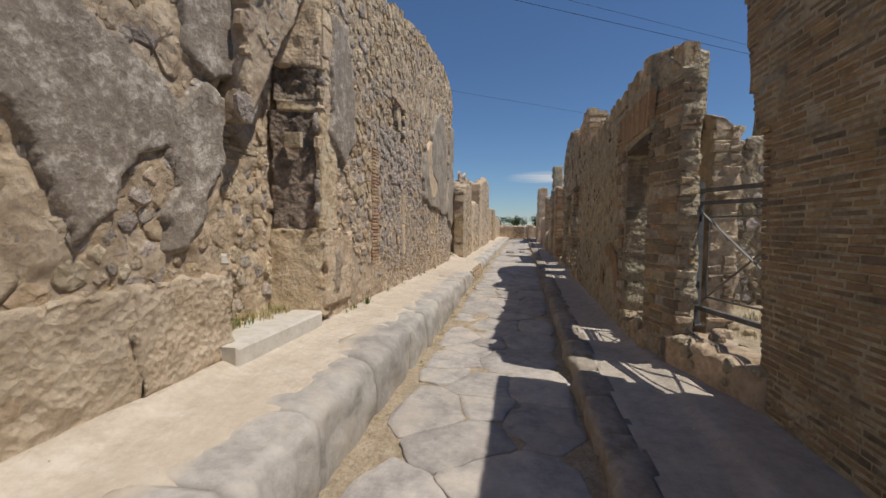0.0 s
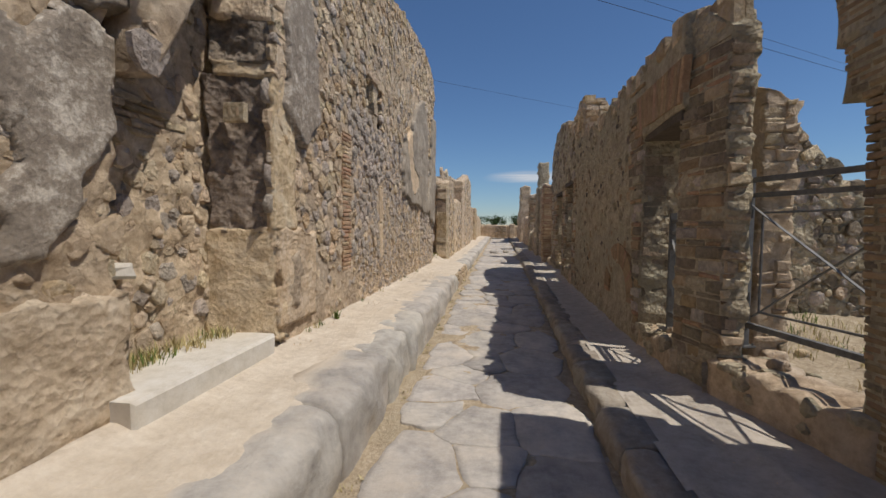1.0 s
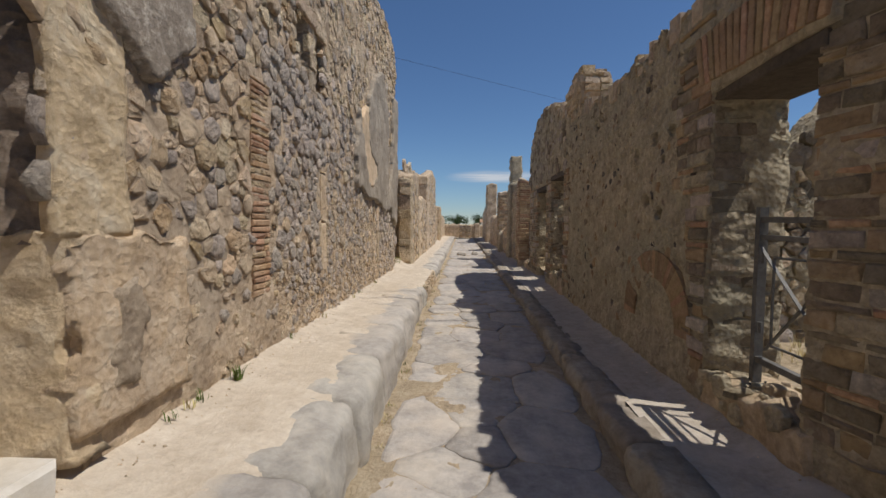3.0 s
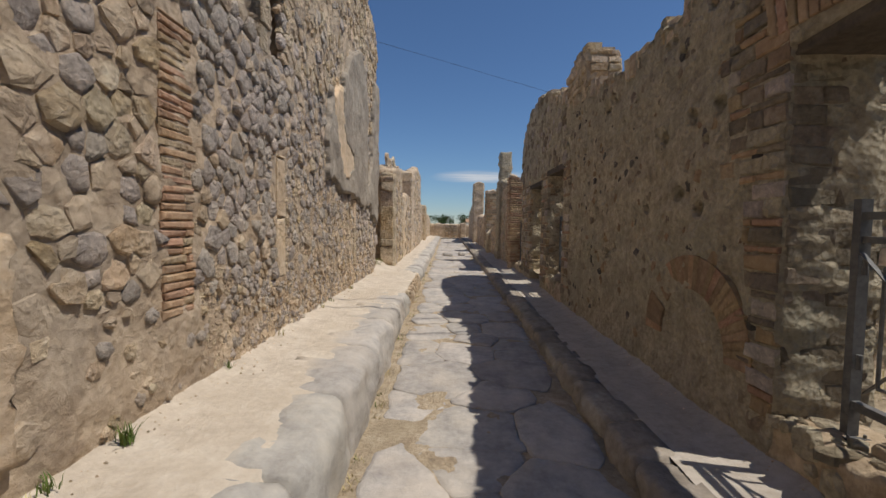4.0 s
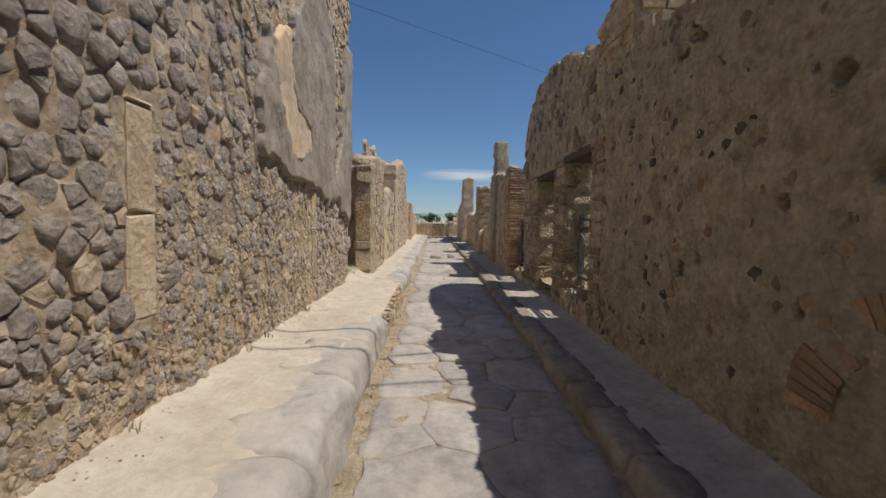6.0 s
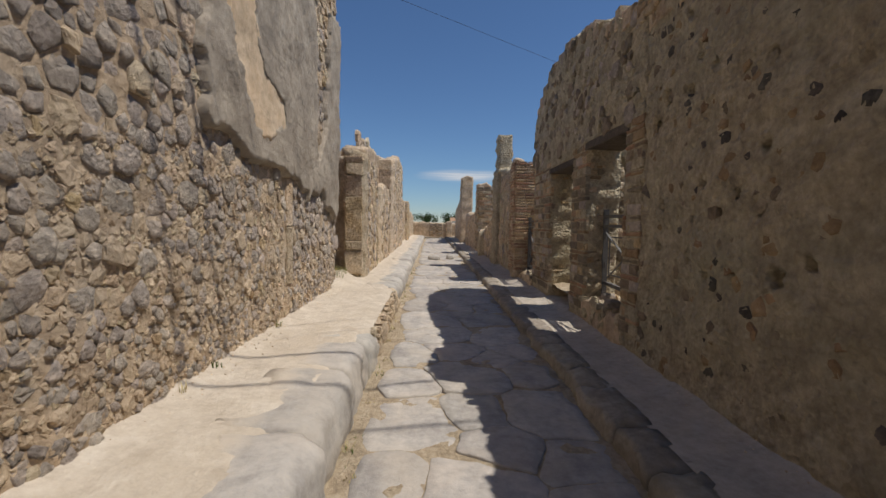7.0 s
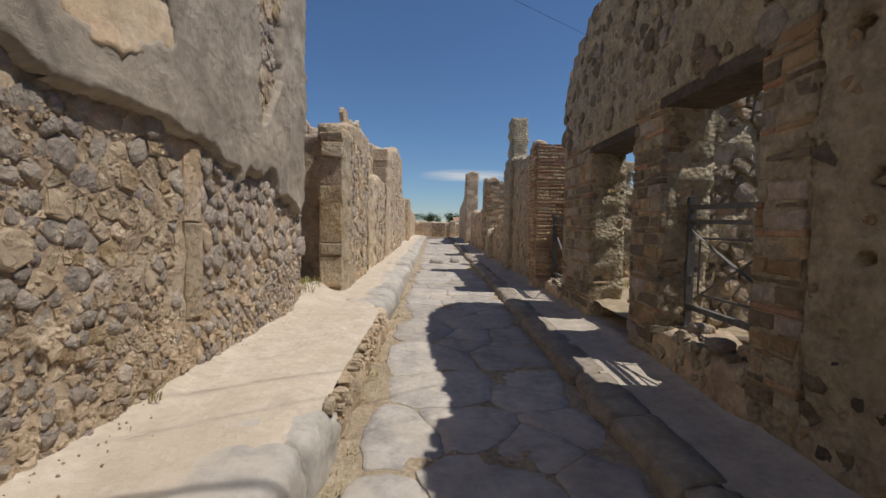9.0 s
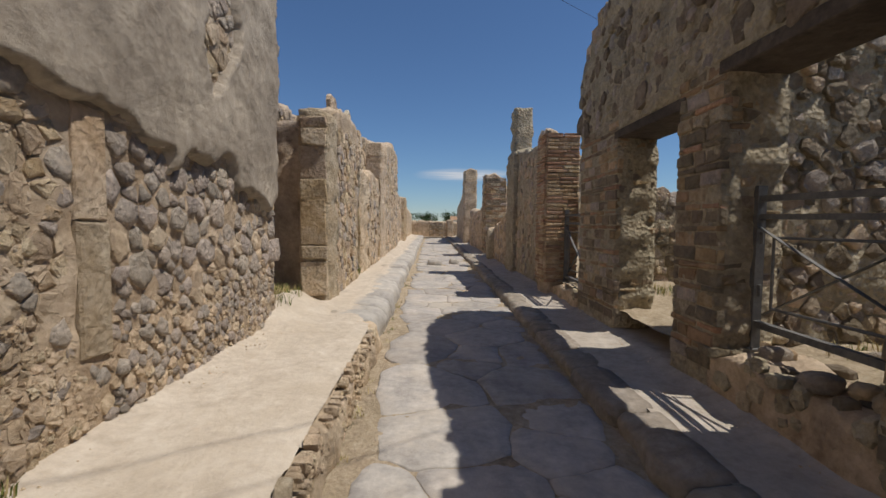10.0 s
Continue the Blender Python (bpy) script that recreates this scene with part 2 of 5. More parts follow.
def slab(name, P, u0, u1, zb, zt, th, mat_, parent=None, label="", res=0.08, rough=0.03, rag=0.04, jag=0.12, seed=0.0, dents=(), freq=2.2, fine=0.0):
    """A rough upright wall of thickness th with an uneven crest and ragged ends. dents: (u, w, radius, depth)."""
    zb_ = zb if callable(zb) else (lambda u: zb)
    zt_ = zt if callable(zt) else (lambda u: zt)
    nu = max(2, int((u1 - u0) / res))
    hmax = max(zt_(u0 + (u1 - u0) * i / 8) - zb_(u0) for i in range(9))
    nw = max(2, int(hmax / res))
    nd = max(1, int(th / max(res, 0.1)))
    verts, index = [], {}

    def vert(i, j, k):
        key = (i, j, k)
        if key in index:
            return index[key]
        u = u0 + (u1 - u0) * i / nu
        lo, hi = zb_(u), zt_(u)
        crest = jag * (0.7 * nz(u * 2.3, seed, 5.1) + 0.5 * round(2 * nz(u * 6.1, seed, 9.7)) / 2)
        w = lo + (hi + crest - lo) * j / nw
        d = -th * k / nd
        n1 = fbm(u * freq, w * freq, seed + d, 5) if k in (0, nd) else 0.0
        if k == 0:
            d += rough * n1 + (fine * fbm(u * 7.5, w * 7.5, seed + 11, 2) if fine else 0)
            for du, dw, rad, dep in dents:
                q = math.hypot(u - du, w - dw) / rad
                if q < 1:
                    d -= dep * min(1.0, (1 - q) * 5)
        elif k == nd:
            d -= rough * n1
        if j == nw:
            w += 0.05 * nz(u * 7, d * 7, seed) if jag else 0
            if k in (0, nd):
                w -= 0.35 * jag
        if i in (0, nu):
            s = 1 if i == 0 else -1
            u += rag * (fbm(w * 3.1, d * 3, seed + 3, 3) + 0.6 * round(1.5 * nz(w * 5.2, seed, d * 3)))
            if k in (0, nd):
                u += s * 0.25 * rag
        index[key] = len(verts)
        verts.append(P(u, d, w))
        return index[key]

    faces = []
    for i in range(nu):
        for j in range(nw):
            faces.append((vert(i, j, 0), vert(i + 1, j, 0), vert(i + 1, j + 1, 0), vert(i, j + 1, 0)))
            faces.append((vert(i, j, nd), vert(i, j + 1, nd), vert(i + 1, j + 1, nd), vert(i + 1, j, nd)))
    for k in range(nd):
        for i in range(nu):
            faces.append((vert(i, nw, k), vert(i + 1, nw, k), vert(i + 1, nw, k + 1), vert(i, nw, k + 1)))
            faces.append((vert(i, 0, k), vert(i, 0, k + 1), vert(i + 1, 0, k + 1), vert(i + 1, 0, k)))
        for j in range(nw):
            faces.append((vert(0, j, k), vert(0, j + 1, k), vert(0, j + 1, k + 1), vert(0, j, k + 1)))
            faces.append((vert(nu, j, k), vert(nu, j, k + 1), vert(nu, j + 1, k + 1), vert(nu, j + 1, k)))
    ob = part(name, verts, faces, mat_, parent, label)
    bm = bmesh.new()
    bm.from_mesh(ob.data)
    bmesh.ops.recalc_face_normals(bm, faces=bm.faces)
    bm.to_mesh(ob.data)
    bm.free()
    if parent is None:
        tagged(ob, label, "wall", "", "structure")
    return ob


def scatter(u0, u1, w0, w1, radius, rng, inside=None, spread=(0.5, 1.5)):
    """Points with a reach of their own, packed so that they keep apart: (u, w, r)."""
    pts, grid = [], {}
    rmax = max(radius(u0 + (u1 - u0) * i / 6, w0 + (w1 - w0) * j / 6) for i in range(7) for j in range(7)) * spread[1]
    rmin = min(radius(u0 + (u1 - u0) * i / 6, w0 + (w1 - w0) * j / 6) for i in range(7) for j in range(7)) * spread[0]
    tries = int((u1 - u0) * (w1 - w0) / (rmin * rmin) * 4)
    for k in range(tries):
        u, w = rng.uniform(u0, u1), rng.uniform(w0, w1)
        if inside and not inside(u, w):
            continue
        big = max(0.0, 1 - 3.0 * k / tries)
        r = radius(u, w) * (spread[0] + (spread[1] - spread[0]) * big * rng.uniform(0.5, 1.0))
        a, b = int(u / rmax), int(w / rmax)
        if all((u - q[0]) ** 2 + (w - q[1]) ** 2 > ((r + q[2]) * 0.5) ** 2 for i in (a - 1, a, a + 1) for j in (b - 1, b, b + 1) for q in grid.get((i, j), ())):
            grid.setdefault((a, b), []).append((u, w, r))
            pts.append((u, w, r))
    return pts


def cells(pts, reach=0.92):
    """The polygon of the face that belongs to each point, by its reach."""
    arr = np.array(pts)
    out = []
    for i, (u, w, r) in enumerate(pts):
        poly = [(u + reach * r * math.cos(a), w + reach * r * math.sin(a)) for a in [k * math.tau / 9 + 0.7 * i for k in range(9)]]
        dist = (arr[:, 0] - u) ** 2 + (arr[:, 1] - w) ** 2
        for k in np.argsort(dist)[1:15]:
            if dist[k] > (2.2 * (r + arr[k, 2])) ** 2:
                break
            t0 = 0.5 + (r * r - arr[k, 2] ** 2) / (8 * dist[k])
            nu_, nw_ = arr[k, 0] - u, arr[k, 1] - w
            mu, mw = u + nu_ * t0, w + nw_ * t0
            cut, m = [], len(poly)
            for q in range(m):
                p, s = poly[q], poly[(q + 1) % m]
                a = (p[0] - mu) * nu_ + (p[1] - mw) * nw_
                b = (s[0] - mu) * nu_ + (s[1] - mw) * nw_
                if a <= 0:
                    cut.append(p)
                if (a < 0 < b) or (b < 0 < a):
                    t = a / (a - b)
                    cut.append((p[0] + t * (s[0] - p[0]), p[1] + t * (s[1] - p[1])))
            poly = cut
            if len(poly) < 3:
                break
        clean = []
        for p in poly:
            if not clean or math.hypot(p[0] - clean[-1][0], p[1] - clean[-1][1]) > 0.14 * r:
                clean.append(p)
        out.append(clean if len(clean) >= 3 else None)
    return out


def stone(poly, u, w, P, proud, rng, gap=0.93, sunk=0.05):
    """A rough stone bedded in a face: an uneven, hewn, many-sided lump."""
    n = len(poly)
    v, f = [], []
    tilt_u, tilt_w = rng.uniform(-0.25, 0.25), rng.uniform(-0.3, 0.15)
    cu, cw = rng.uniform(-0.15, 0.15), rng.uniform(-0.15, 0.15)
    turn = [1 + rng.uniform(-0.15, 0.10) for _ in poly]
    for s, d, wild in ((gap, -sunk, 0.0), (gap * 0.98, proud * 0.55 - 0.006, 0.15), (gap * 0.88, proud * 0.95 - 0.002, 0.3), (gap * 0.48, proud + 0.002, 0.35)):
        for p, j in zip(poly, turn):
            du, dw = (p[0] - u) * s * j, (p[1] - w) * s * j
            if wild:
                du += (p[0] - u) * rng.uniform(-0.08, 0.08)
                dw += (p[1] - w) * rng.uniform(-0.08, 0.08)
            dd = d + (0 if not wild else (tilt_u * du + tilt_w * dw) * 0.5 + rng.uniform(-wild, wild) * 0.02)
            v.append(P(u + du, dd, w + dw))
    r = math.hypot(poly[0][0] - u, poly[0][1] - w)
    v.append(P(u + cu * r, proud + rng.uniform(0.0, 0.008), w + cw * r))
    for k in range(3):
        for i in range(n):
            j = (i + 1) % n
            f.append((k * n + i, k * n + j, (k + 1) * n + j, (k + 1) * n + i))
    for i in range(n):
        f.append((3 * n + i, 3 * n + (i + 1) % n, 4 * n))
    return v, f


def flip_for(P):
    """Whether faces have to be turned for this frame of reference."""
    a, b, c = Vector(P(1, 0, 0)) - Vector(P(0, 0, 0)), Vector(P(0, 0, 1)) - Vector(P(0, 0, 0)), Vector(P(0, 1, 0)) - Vector(P(0, 0, 0))
    return a.cross(b).dot(c) < 0


ROUNDED = ("grey_lava", "dark_lava", "worn_render")


def rubble(parent, P, u0, u1, w0, w1, radius, pick, seed, inside=None, proud=(0.012, 0.04), singles=0, near=None, gap=0.93, face=None, worn=0.2, reach=0.92):
    """Bedded rubble on a face. pick(u, w, rng) gives a material; the first singles (by near) are parts, the rest one mesh a material."""
    rng = random.Random(seed)
    pts = scatter(u0, u1, w0, w1, radius, rng, inside)
    polys = cells(pts, reach)
    order = sorted(range(len(pts)), key=lambda i: near(*pts[i][:2]) if near else 0)
    heaps = {}
    turn = flip_for(P)
    made = 0
    for i in order:
        if polys[i] is None:
            continue
        u, w, _ = pts[i]
        m = pick(u, w, rng)
        if m is None:
            continue
        off = face(u, w) if face else 0.0
        Q = (lambda a, d, b: P(a, d + off, b)) if off else P
        v, f = stone(polys[i], u, w, Q, rng.uniform(*(proud(u, w) if callable(proud) else proud)), rng, gap * rng.uniform(0.86, 1.03))
        if turn:
            f = [q[::-1] for q in f]
        if made < singles:
            part("stone", v, f, m, parent, smooth=rng.random() < (worn if m.name in ROUNDED else 0.2))
            made += 1
        else:
            heaps.setdefault(m.name, (m, Heap()))[1].add(v, f)
    for m, h in heaps.values():
        h.put("rubble", m, parent, smooth=worn > 0.5 and m.name in ROUNDED)


def block(P, u0, u1, w0, w1, d0, d1, c=0.008, rng=None, wob=0.0):
    """A block with worn edges, standing d1 out of a face and reaching back to d0."""
    r = rng or random
    J = lambda: r.uniform(-wob, wob)
    a = [(u0 + J(), w0 + J()), (u1 + J(), w0 + J()), (u1 + J(), w1 + J()), (u0 + J(), w1 + J())]
    mu, mw = (u0 + u1) / 2, (w0 + w1) / 2
    v = [P(p[0], d0, p[1]) for p in a] + [P(p[0], d1 - c, p[1]) for p in a]
    v += [P(p[0] + math.copysign(c, mu - p[0]), d1 + J() * 0.6, p[1] + math.copysign(c, mw - p[1])) for p in a]
    f = [(8, 9, 10, 11)]
    for k in (0, 4):
        for i in range(4):
            j = (i + 1) % 4
            f.append((k + i, k + j, k + 4 + j, k + 4 + i))
    return v, ([q[::-1] for q in f] if flip_for(P) else f)


def courses(parent, P, u0, u1, w0, w1, plan, seed, singles=300, near=None, d0=-0.06, joint=0.012, edge=None, face=None):
    """Courses of blocks or bricks. plan(row, w, rng) gives name, height, lengths (from, to), material or a choice of it, proud, wear."""
    rng = random.Random(seed)
    todo, w, row = [], w0, 0
    while w < w1 - 0.02:
        name, h, (la, lb), mat_, proud, wear = plan(row, w, rng)
        h = min(h, w1 - w)
        a, b = (edge(w) if edge else (u0, u1))
        u = a - (rng.uniform(0, la) if not edge else 0)
        while u < b - 0.015:
            n_ = rng.uniform(la, lb)
            s, e = max(u, a), min(u + n_, b)
            if b - e < la * 0.35:
                e = b
            if e - s > 0.03:
                todo.append((name, s + joint / 2, e - joint / 2, w + joint / 2, w + h - joint / 2, mat_(rng) if callable(mat_) else mat_, rng.uniform(*proud), wear))
            u = e if e == b else u + n_
        w += h
        row += 1
    if near:
        todo.sort(key=lambda q: near((q[1] + q[2]) / 2, q[3]))
    heaps = {}
    for i, (name, s, e, lo, hi, m, pr, wear) in enumerate(todo):
        if m is None:
            continue
        off = face((s + e) / 2, lo) if face else 0.0
        v, f = block(P, s, e, lo, hi, d0, pr + off, min(0.012, wear * 1.5 + 0.003), rng, wear)
        if i < singles:
            part(name, v, f, m, parent, smooth=False)
        else:
            heaps.setdefault(m.name, (m, Heap()))[1].add(v, f)
    for m, h in heaps.values():
        h.put("masonry", m, parent, smooth=False)


def patch(name, parent, P, outline, d, thick, mat_, seed=0.0, res=0.03, rough=0.008, label="", ragged=0.045):
    res, thick = 0.028, thick * 0.7
    """A coat of plaster left on a wall: a thin sheet with a broken edge. outline: points (u, w)."""
    us, ws = [p[0] for p in outline], [p[1] for p in outline]

    def depth(u, w):
        du, dw = 1.7 * ragged * fbm(u * 3.4, w * 3.4, seed, 5), 1.7 * ragged * fbm(u * 3.4, w * 3.4, seed + 7, 5)
        u, w = u + du, w + dw
        ins, best = False, 9.0
        m = len(outline)
        for i in range(m):
            (a, b), (c, e) = outline[i], outline[(i + 1) % m]
            if (b > w) != (e > w) and u < (c - a) * (w - b) / (e - b) + a:
                ins = not ins
            L = (c - a) ** 2 + (e - b) ** 2
            t = max(0, min(1, ((u - a) * (c - a) + (w - b) * (e - b)) / L))
            best = min(best, math.hypot(u - a - t * (c - a), w - b - t * (e - b)))
        return best if ins else -best

    nu, nw = int((max(us) - min(us) + 0.4) / res), int((max(ws) - min(ws) + 0.4) / res)
    u0, w0 = min(us) - 0.2, min(ws) - 0.2
    idx, verts, faces = {}, [], []
    for i in range(nu + 1):
        for j in range(nw + 1):
            u, w = u0 + i * res, w0 + j * res
            s = depth(u, w)
            if s > -0.065:
                lift = -(d + 0.06) + (thick + d + 0.06) * max(0.0, min(1.0, (s + 0.035) / 0.035))
                idx[i, j] = len(verts)
                verts.append(P(u, d + lift + rough * fbm(u * 2.5, w * 2.5, seed + 2, 4), w))
    for i in range(nu):
        for j in range(nw):
            q = [(i, j), (i + 1, j), (i + 1, j + 1), (i, j + 1)]
            if all(k in idx for k in q):
                faces.append([idx[k] for k in q])
    if flip_for(P):
        faces = [f[::-1] for f in faces]
    return part(name, verts, faces, mat_, parent, label)


def sheet(name, x0, x1, y0, y1, height, mat_, nx, ny, label="", category="ground", smooth=True):
    v = [(x0 + (x1 - x0) * i / nx, y0 + (y1 - y0) * j / ny) for j in range(ny + 1) for i in range(nx + 1)]
    v = [(x, y, height(x, y)) for x, y in v]
    f = [(j * (nx + 1) + i, j * (nx + 1) + i + 1, (j + 1) * (nx + 1) + i + 1, (j + 1) * (nx + 1) + i) for j in range(ny) for i in range(nx)]
    return tagged(part(name, v, f, mat_, None, "", smooth), label, category, "", "structure")


def tube(P0, P1, r, n=8):
    a, b = Vector(P0), Vector(P1)
    q = (b - a).to_track_quat("Z", "Y").to_matrix()
    v = [a + q @ Vector((r * math.cos(t), r * math.sin(t), 0)) for t in [k * math.tau / n for k in range(n)]]
    v += [p + (b - a) for p in v]
    f = [(i, (i + 1) % n, n + (i + 1) % n, n + i) for i in range(n)] + [tuple(range(n))[::-1], tuple(range(n, 2 * n))]
    return v, f


def bar(P0, P1, wx, wy):
    """A square bar between two points."""
    a, b = Vector(P0), Vector(P1)
    q = (b - a).to_track_quat("Z", "Y").to_matrix()
    v = [a + q @ Vector((x * wx / 2, y * wy / 2, 0)) for x, y in ((-1, -1), (1, -1), (1, 1), (-1, 1))]
    v += [p + (b - a) for p in v]
    return v, [(0, 1, 5, 4), (1, 2, 6, 5), (2, 3, 7, 6), (3, 0, 4, 7), (3, 2, 1, 0), (4, 5, 6, 7)]


def crest(parent, P, u0, u1, zt, th, seed, mats, size=(0.1, 0.24)):
    """Broken courses along the top of a wall, stone by stone."""
    rng = random.Random(seed)
    zt_ = zt if callable(zt) else (lambda u: zt)
    u = u0
    while u < u1:
        n_ = rng.uniform(*size)
        lo, up = zt_(u + n_ / 2) - 0.2, rng.choice((0.0, 0.03, 0.06, 0.1, 0.14))
        a, e = rng.uniform(-0.02, 0.03), min(u + n_, u1)
        for d0, d1 in ((-th * 0.55, a), (-th - rng.uniform(-0.02, 0.03), -th * 0.55)):
            if rng.random() < 0.85 and e - u > 0.05:
                v, f = block(P, u + 0.006, e - 0.006, lo, lo + 0.18 + up * rng.uniform(0.5, 1.1), d0, d1, 0.02, rng, 0.022)
                k = len(v)
                f = f + [(3, 2, 1, 0) if not flip_for(P) else (0, 1, 2, 3)]
                part("crest_stone", v, f, rng.choice(mats), parent, smooth=False)
        u += n_


# ---- levels of the street ----
road_z = lerp([-6, 6, 13, 20, 46, 60], [-0.45, -0.17, 0.06, 0.18, 0.42, 0.5])
west_z = lerp([-6, 4.5, 8, 20, 46, 60], [0.20, 0.36, 0.40, 0.46, 0.62, 0.65])
east_z = lerp([-6, 6, 14, 20, 46, 60], [-0.20, 0.05, 0.20, 0.30, 0.52, 0.6])
XW, XE = -2.3, 1.67

# ---- ground ----
sheet("ground", -900, 900, -900, 900, lambda x, y: -0.75, GROUND, 24, 24, "bare dry earth reaching the horizon")
sheet("road", -1.32, 0.95, -6, 50, lambda x, y: road_z(y) - 0.011 + 0.012 * fbm(x * 4, y * 4, 1.0), GRIT, 40, 900, "street bed of tan grit under the paving", "road")
dust_edge = lerp([-6, 3, 6, 8, 10, 12.4, 13.0, 15.6, 16.6, 50], [-1.72, -1.72, -1.68, -1.62, -1.6, -1.58, -1.44, -1.45, -1.68, -1.72])
def dust_height(x, y):
    z = west_z(y) + 0.008 * fbm(x * 3, y * 1.4, 2.0) + 0.012 * nz(x * 1.3, y * 0.6, 4.0)
    if x < -2.05:
        z += 0.07 * min(1, (-2.05 - x) / 0.3) ** 2
    if 15.5 < y < 17.4 and x < -1.8:
        z += 0.16 * min(1, (-1.8 - x) / 0.5) * max(0.0, 1 - abs(y - 16.45) / 0.95) ** 0.6 * (1 + 0.5 * nz(x * 5, y * 5, 7.0))
    return z + 0.016 - max(0, (x - dust_edge(y) + 0.16 * fbm(x * 1.6, y * 1.3, 6.0) + 0.05 * fbm(x * 6, y * 6, 8.0)) * 0.13) - max(0, x - dust_edge(y) - 0.2 + 0.1 * fbm(x * 2, y * 2.6, 9.0)) * 2.2


sheet("pavement_1", -3.4, -1.25, -6, 50, dust_height, DUST, 64, 1000, "pale trodden dust on the raised pavement", "pavement")
sheet("pavement_2", 1.03, 2.6, -6, 50, lambda x, y: east_z(y) - 0.004 + 0.008 * fbm(x * 4, y * 3, 3.0) + (0.06 * min(1, (x - 1.45) / 0.25) ** 2 if x > 1.45 else 0), PAVE, 36, 500, "grey-brown grit on the narrow raised pavement", "pavement")

# kerbs
def kerb(name, x_in, x_out, zfun, seed, la, lb, mats, label, prof, rise=0.0):
    """A row of long kerb stones with worn rounded edges. x_out is the side of the road."""
    rng = random.Random(seed)
    root = tagged(new(name), label, "kerb", "", "structure")
    y = -5.0
    s = 1 if x_out > x_in else -1
    while y < 48:
        n = rng.uniform(la, lb)
        y1 = y + n
        jit, dz, lean = rng.uniform(-0.02, 0.02), rng.uniform(-0.012, 0.012) + rise, rng.uniform(-0.02, 0.02)
        nx, ny = len(prof), max(6, int(n / 0.06))
        v, f = [], []
        for j in range(ny + 1):
            t = j / ny
            yy = y + 0.007 + (n - 0.014) * t
            end = min(1.0, min(t, 1 - t) * n / 0.05)
            for k, (a, h) in enumerate(prof):
                hh = fbm(a * 2 + s, yy * 2.4, seed + h * 3.0, 6) * 0.034
                xx = x_in + (x_out + s * jit - x_in) * a + s * hh * (1.6 if k > 4 else 0.4) - s * (1 - end) * 0.022 * (k > 3)
                zz = zfun(yy) + h + dz * (k > 0) + lean * (a - 0.5) * 0.5 + hh * (k < 6) - (1 - end) * 0.022
                v.append((xx, yy, zz))
        for j in range(ny):
            for k in range(nx - 1):
                q = (j * nx + k, j * nx + k + 1, (j + 1) * nx + k + 1, (j + 1) * nx + k)
                f.append(q if s > 0 else q[::-1])
        f.append(tuple(range(nx)) if s < 0 else tuple(range(nx))[::-1])
        f.append(tuple(range(ny * nx, ny * nx + nx))[::-1] if s < 0 else tuple(range(ny * nx, ny * nx + nx)))
        part("kerb_stone", v, f, mats((y + y1) / 2), root)
        y = y1
    return root


WORN = [(0.0, -0.06), (0.0, 0.0), (0.25, 0.01), (0.45, 0.016), (0.65, 0.012), (0.80, 0.002), (0.88, -0.012), (0.94, -0.035), (0.98, -0.07), (1.0, -0.115), (1.012, -0.17), (1.018, -0.23), (1.02, -0.29), (1.02, -0.36), (1.01, -0.44), (1.0, -0.62)]
SQUARE = [(0.0, -0.06), (0.0, 0.0), (0.4, 0.006), (0.75, 0.004), (0.9, -0.006), (0.97, -0.03), (1.0, -0.07), (1.01, -0.12), (1.0, -0.18), (1.0, -0.25), (1.0, -0.5)]
kerb_1 = kerb("kerb_1", -1.85, -1.2, lambda y: west_z(y) - 0.005 - (0.05 if 12.9 < y < 15.8 else 0), 3, 0.6, 1.3, lambda y: MORTAR if 12.9 < y < 15.8 else KERB_DUSTY, "worn grey basalt kerb of the high pavement", WORN)
kerb("kerb_2", 1.08, 0.76, lambda y: east_z(y), 8, 0.5, 0.95, lambda y: KERB_SHADE, "worn basalt kerb in the shade", SQUARE)

